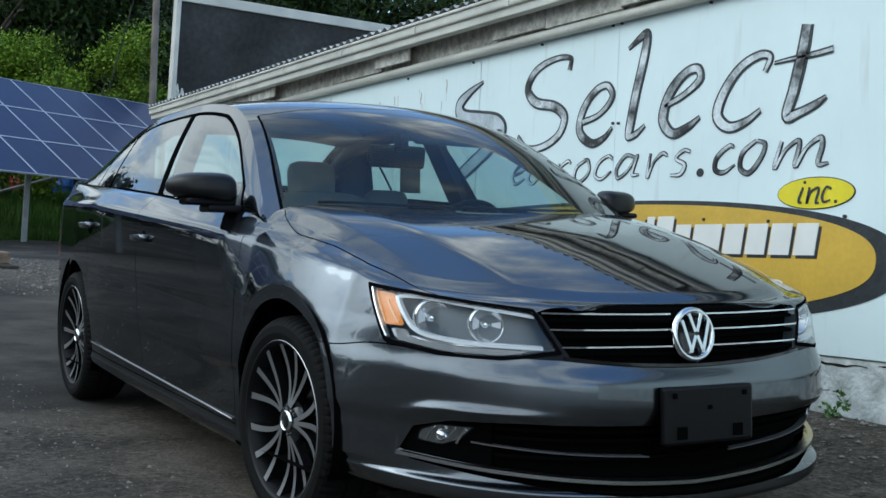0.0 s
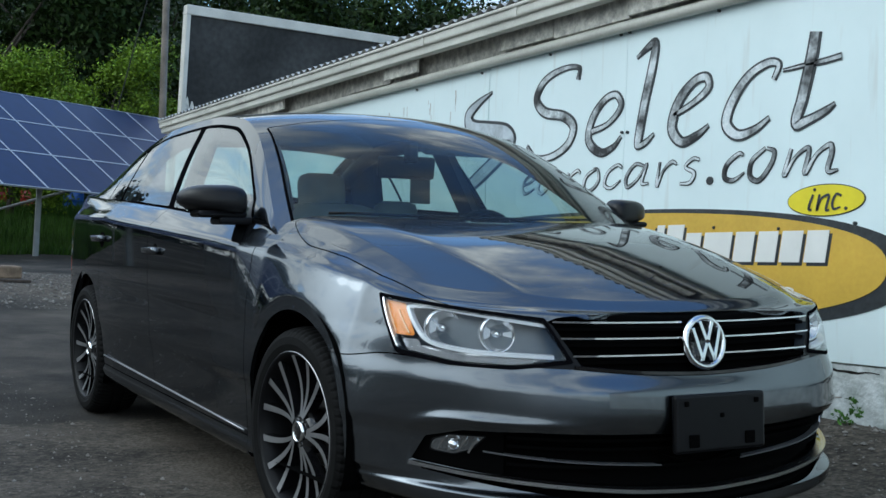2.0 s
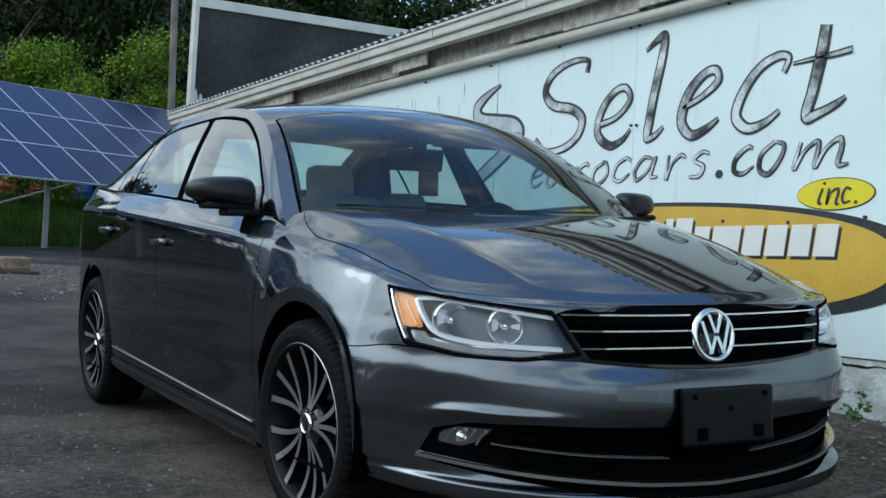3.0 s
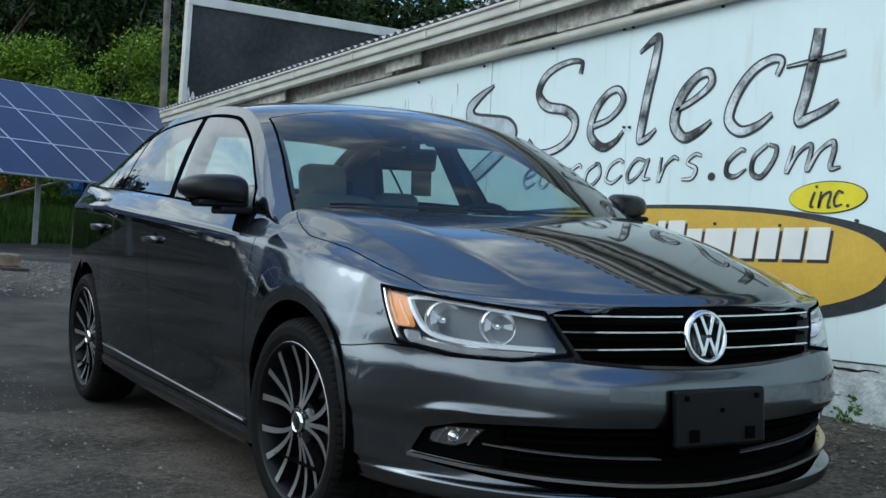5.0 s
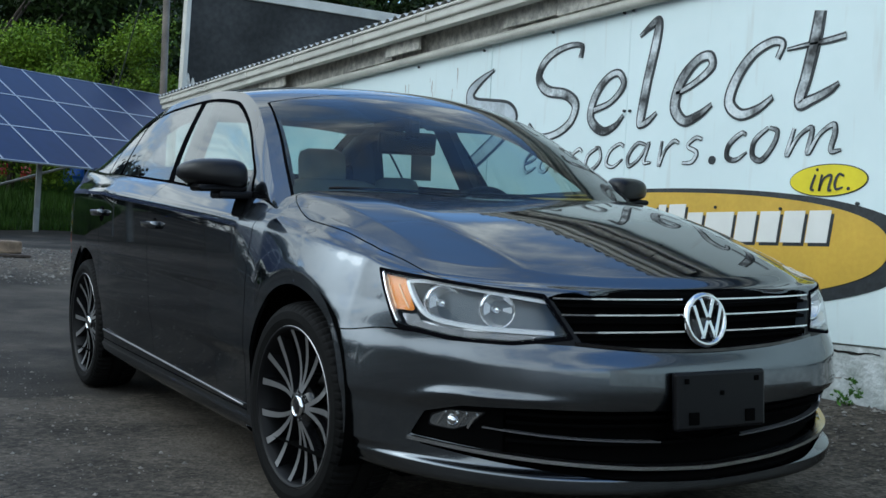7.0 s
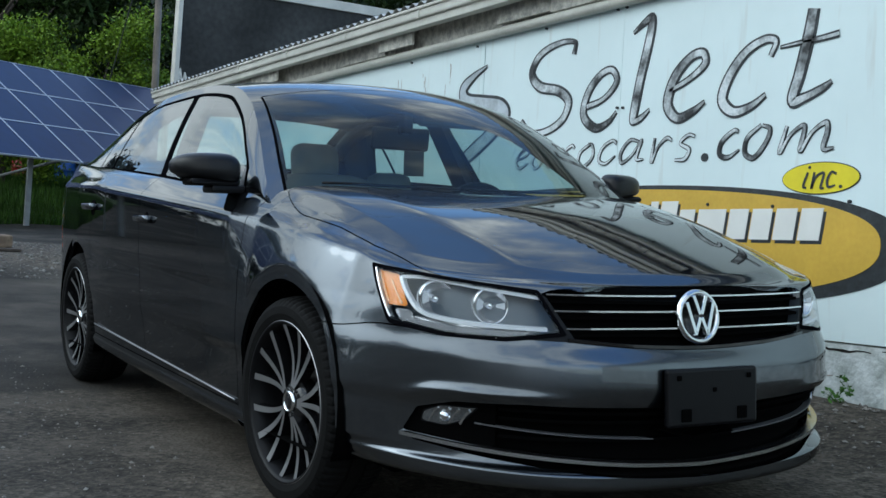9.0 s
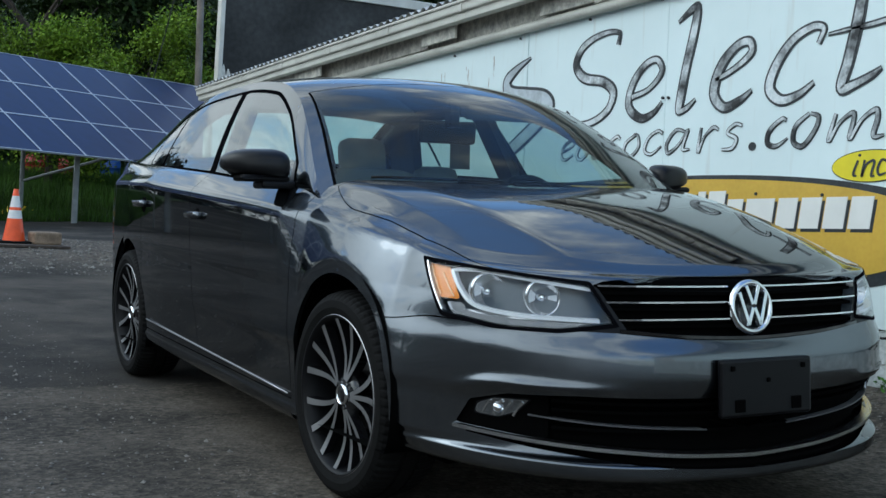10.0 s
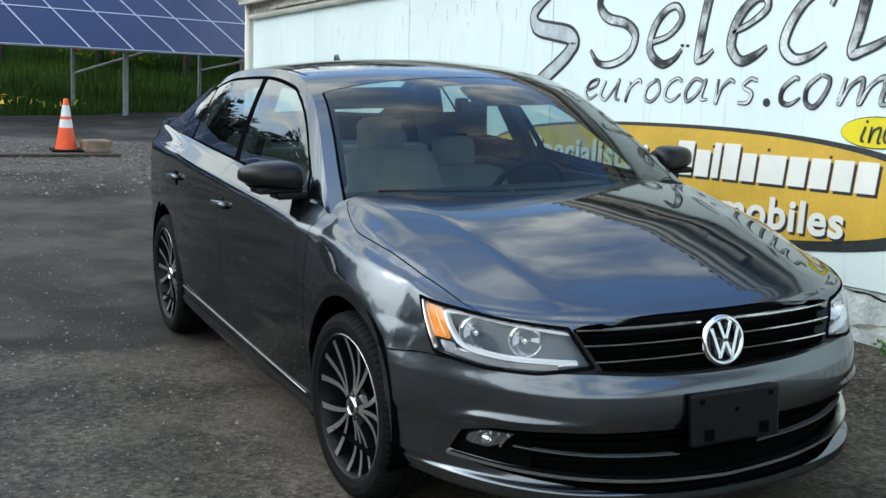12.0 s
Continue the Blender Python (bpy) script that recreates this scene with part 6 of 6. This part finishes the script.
# ---- loose stones ----
STONE = material("gravel_stone", (0.17, 0.16, 0.145), 0.9, 0, 0.3, 20, 90, 0.4, 0.003, island=True)


def stones(name, xs, ys, size, label):
    V, F = [], []
    base = np.array([(1, 0, 0), (-1, 0, 0), (0, 1, 0), (0, -1, 0), (0, 0, 0.7), (0, 0, -0.6)], float)
    tri = ((0, 2, 4), (2, 1, 4), (1, 3, 4), (3, 0, 4), (2, 0, 5), (1, 2, 5), (3, 1, 5), (0, 3, 5))
    for x, y, s in zip(xs, ys, size):
        n = len(V)
        sc = s * (0.6 + 0.8 * rng.random(3))
        a = rng.random() * 6.28
        R = np.array([(math.cos(a), -math.sin(a), 0), (math.sin(a), math.cos(a), 0), (0, 0, 1)])
        V += list((base * sc * (0.8 + 0.4 * rng.random((6, 1)))) @ R.T + (x, y, float(ground_z(x, y)) + s * 0.25))
        F += [tuple(n + i for i in t) for t in tri]
    return tagged(build(name, V, F, STONE, smooth=False), label, "gravel", kind="stuff")


n = 2400
stones("rubble", -4 + 9 * rng.random(n), 2.0 - 0.75 * rng.random(n) ** 1.6, 0.004 + 0.013 * rng.random(n) ** 4, "broken stones and grit along the wall's foot")
n = 5200
stones("gravel", -11.5 + 5 * rng.random(n) ** 1.5, -3 + 5 * rng.random(n), 0.006 + 0.02 * rng.random(n) ** 4, "loose gravel over broken asphalt")
n = 6000
stones("grit", -5 + 8.5 * rng.random(n), -4.5 + 3.6 * rng.random(n), 0.0025 + 0.008 * rng.random(n) ** 4, "fine grit on the asphalt")

# weed at the wall
LEAF_WEED = leaf_material("weed_leaves", (0.07, 0.16, 0.03), 0.3)
weed = thing("weed", "small green weed at the foot of the wall", "plant", at=pose(0.93, 1.95, 0.185))
leaves("weed_leaf", [(0, 0, 0.05), (0.05, 0, 0.09), (-0.05, 0, 0.06), (0.02, 0, 0.13)], [0.03, 0.03, 0.03, 0.025], 120, 0.012, LEAF_WEED, rng, 0.8, weed)
weed2 = thing("weed", "small green weed at the foot of the wall", "plant", at=pose(-2.6, 1.95, 0.185))
leaves("weed_leaf", [(0, 0, 0.05), (0.05, 0, 0.09)], [0.05, 0.05], 60, 0.03, LEAF_WEED, rng, 0.8, weed2)

# ---- billboard, pole, cables ----
DARKPANEL = material("dark_grey_panel", (0.046, 0.047, 0.046), 0.8, 0, 0.40, 1.1, 14, 0.1, 0.003, spec=0.2)
board = thing("billboard", "blank dark grey billboard with a white frame behind the roof", "billboard")
part("panel", boxed((-12.12, 2.86, 1.9), (-12.02, 9.5, 3.96), 0.0), DARKPANEL, board)
part("top_rail", boxed((-12.15, 2.80, 3.845), (-11.98, 9.5, 3.985), 0.01), GUTTER, board)
part("side_rail", boxed((-12.15, 2.80, 1.9), (-11.98, 2.865, 3.845), 0.006), GUTTER, board)
part("lower_rail", boxed((-12.15, 2.89, 2.25), (-11.99, 9.5, 2.40), 0.01), PEEL, board)
bm = bmesh.new()
ring = [bm.verts.new((-12.016, 2.87 + 0.62 * q * (1 + 0.12 * math.sin(31 * q)), 2.40 + 0.22 * (1 - q) ** 1.6 * (1 + 0.35 * math.sin(47 * q)) + 0.01)) for q in np.linspace(0, 1, 40)]
foot = [bm.verts.new((-12.016, v.co.y, 2.39)) for v in ring]
for i in range(39):
    bm.faces.new((foot[i], foot[i + 1], ring[i + 1], ring[i]))
part("worn_patch", bm, PEEL, board, "patch of whitish worn paint")
for y in (3.2, 5.6, 8.0):
    bm = bmesh.new()
    rod(bm, (-12.25, y, -0.2), (-12.25, y, 3.8), 0.08, 10)
    part("post", bm, DARKWOOD, board)
POLE = material("weathered_pole", (0.22, 0.19, 0.16), 0.9, 0, 0.3, 3, 60, 0.4, 0.004)
pole = thing("utility_pole", "tall weathered wooden utility pole with a guy wire", "utility pole", at=pose(-22, 5.50, 0.8))
bm = bmesh.new()
rod(bm, (0, 0, -0.3), (0, -0.25, 9), 0.088, 14, 0.07)
part("shaft", bm, POLE, pole)
bm = bmesh.new()
rod(bm, (0, -1.6, 0), (0, 0.05, 8.0), 0.012, 5)
part("guy_wire", bm, BLACK, pole)
cables = thing("overhead_cables", "thin dark overhead cables against the trees", "cable")
for dz in (0.0, 0.14):
    pts = [(-22 - 3 * t, 5.25 + 23 * t, 8.9 + dz - 1.6 * t * (1 - t)) for t in np.linspace(0, 1, 14)]
    build("cable", *tube(pts, 0.014, 5), BLACK, cables)

# ---- eaves details ----
bm = bmesh.new()
rod(bm, (-9.47, -0.05, -0.05), (-9.47, -0.05, 2.41), 0.05, 10)
part("downpipe", bm, GUTTER, wall, smooth=True)
part("corner_board", boxed((-9.56, -0.03, 0.1), (-9.40, 0.26, 2.46), 0.004), GUTTER, wall)
x = -9.3
while x < 3.0:
    w = 0.35 + 0.5 * random.random()
    if random.random() < 0.72:
        part("eave_slat", boxed((x, -0.028, 2.262 + 0.02 * random.random()), (x + w - 0.02, -0.006, 2.440), 0.004, pose(0, 0, 0, 2 * random.random(), 0, 0)), PEEL, wall)
    x += w

# rusty runs and flakes high on the far panels
RUST = material("rust_stain", (0.26, 0.15, 0.09), 0.9, 0, 0.35, 25, 90, 0.2, 0.001)
srng = np.random.default_rng(12)
for i in range(26):
    x, z, long = -6.6 + 3.9 * srng.random(), 1.86 + 0.30 * srng.random(), 0.03 + 0.11 * srng.random() ** 2
    V = []
    for q in np.linspace(0, 1, 6):
        w = 0.0035 * (0.4 + srng.random()) * (1 - 0.7 * q)
        c = x + 0.006 * (srng.random() - 0.5)
        V += [(c - w, -0.0135, z - long * q), (c + w, -0.0135, z - long * q)]
    build("rust_run", V, [(2 * k, 2 * k + 1, 2 * k + 3, 2 * k + 2) for k in range(5)], RUST, wall, smooth=False)
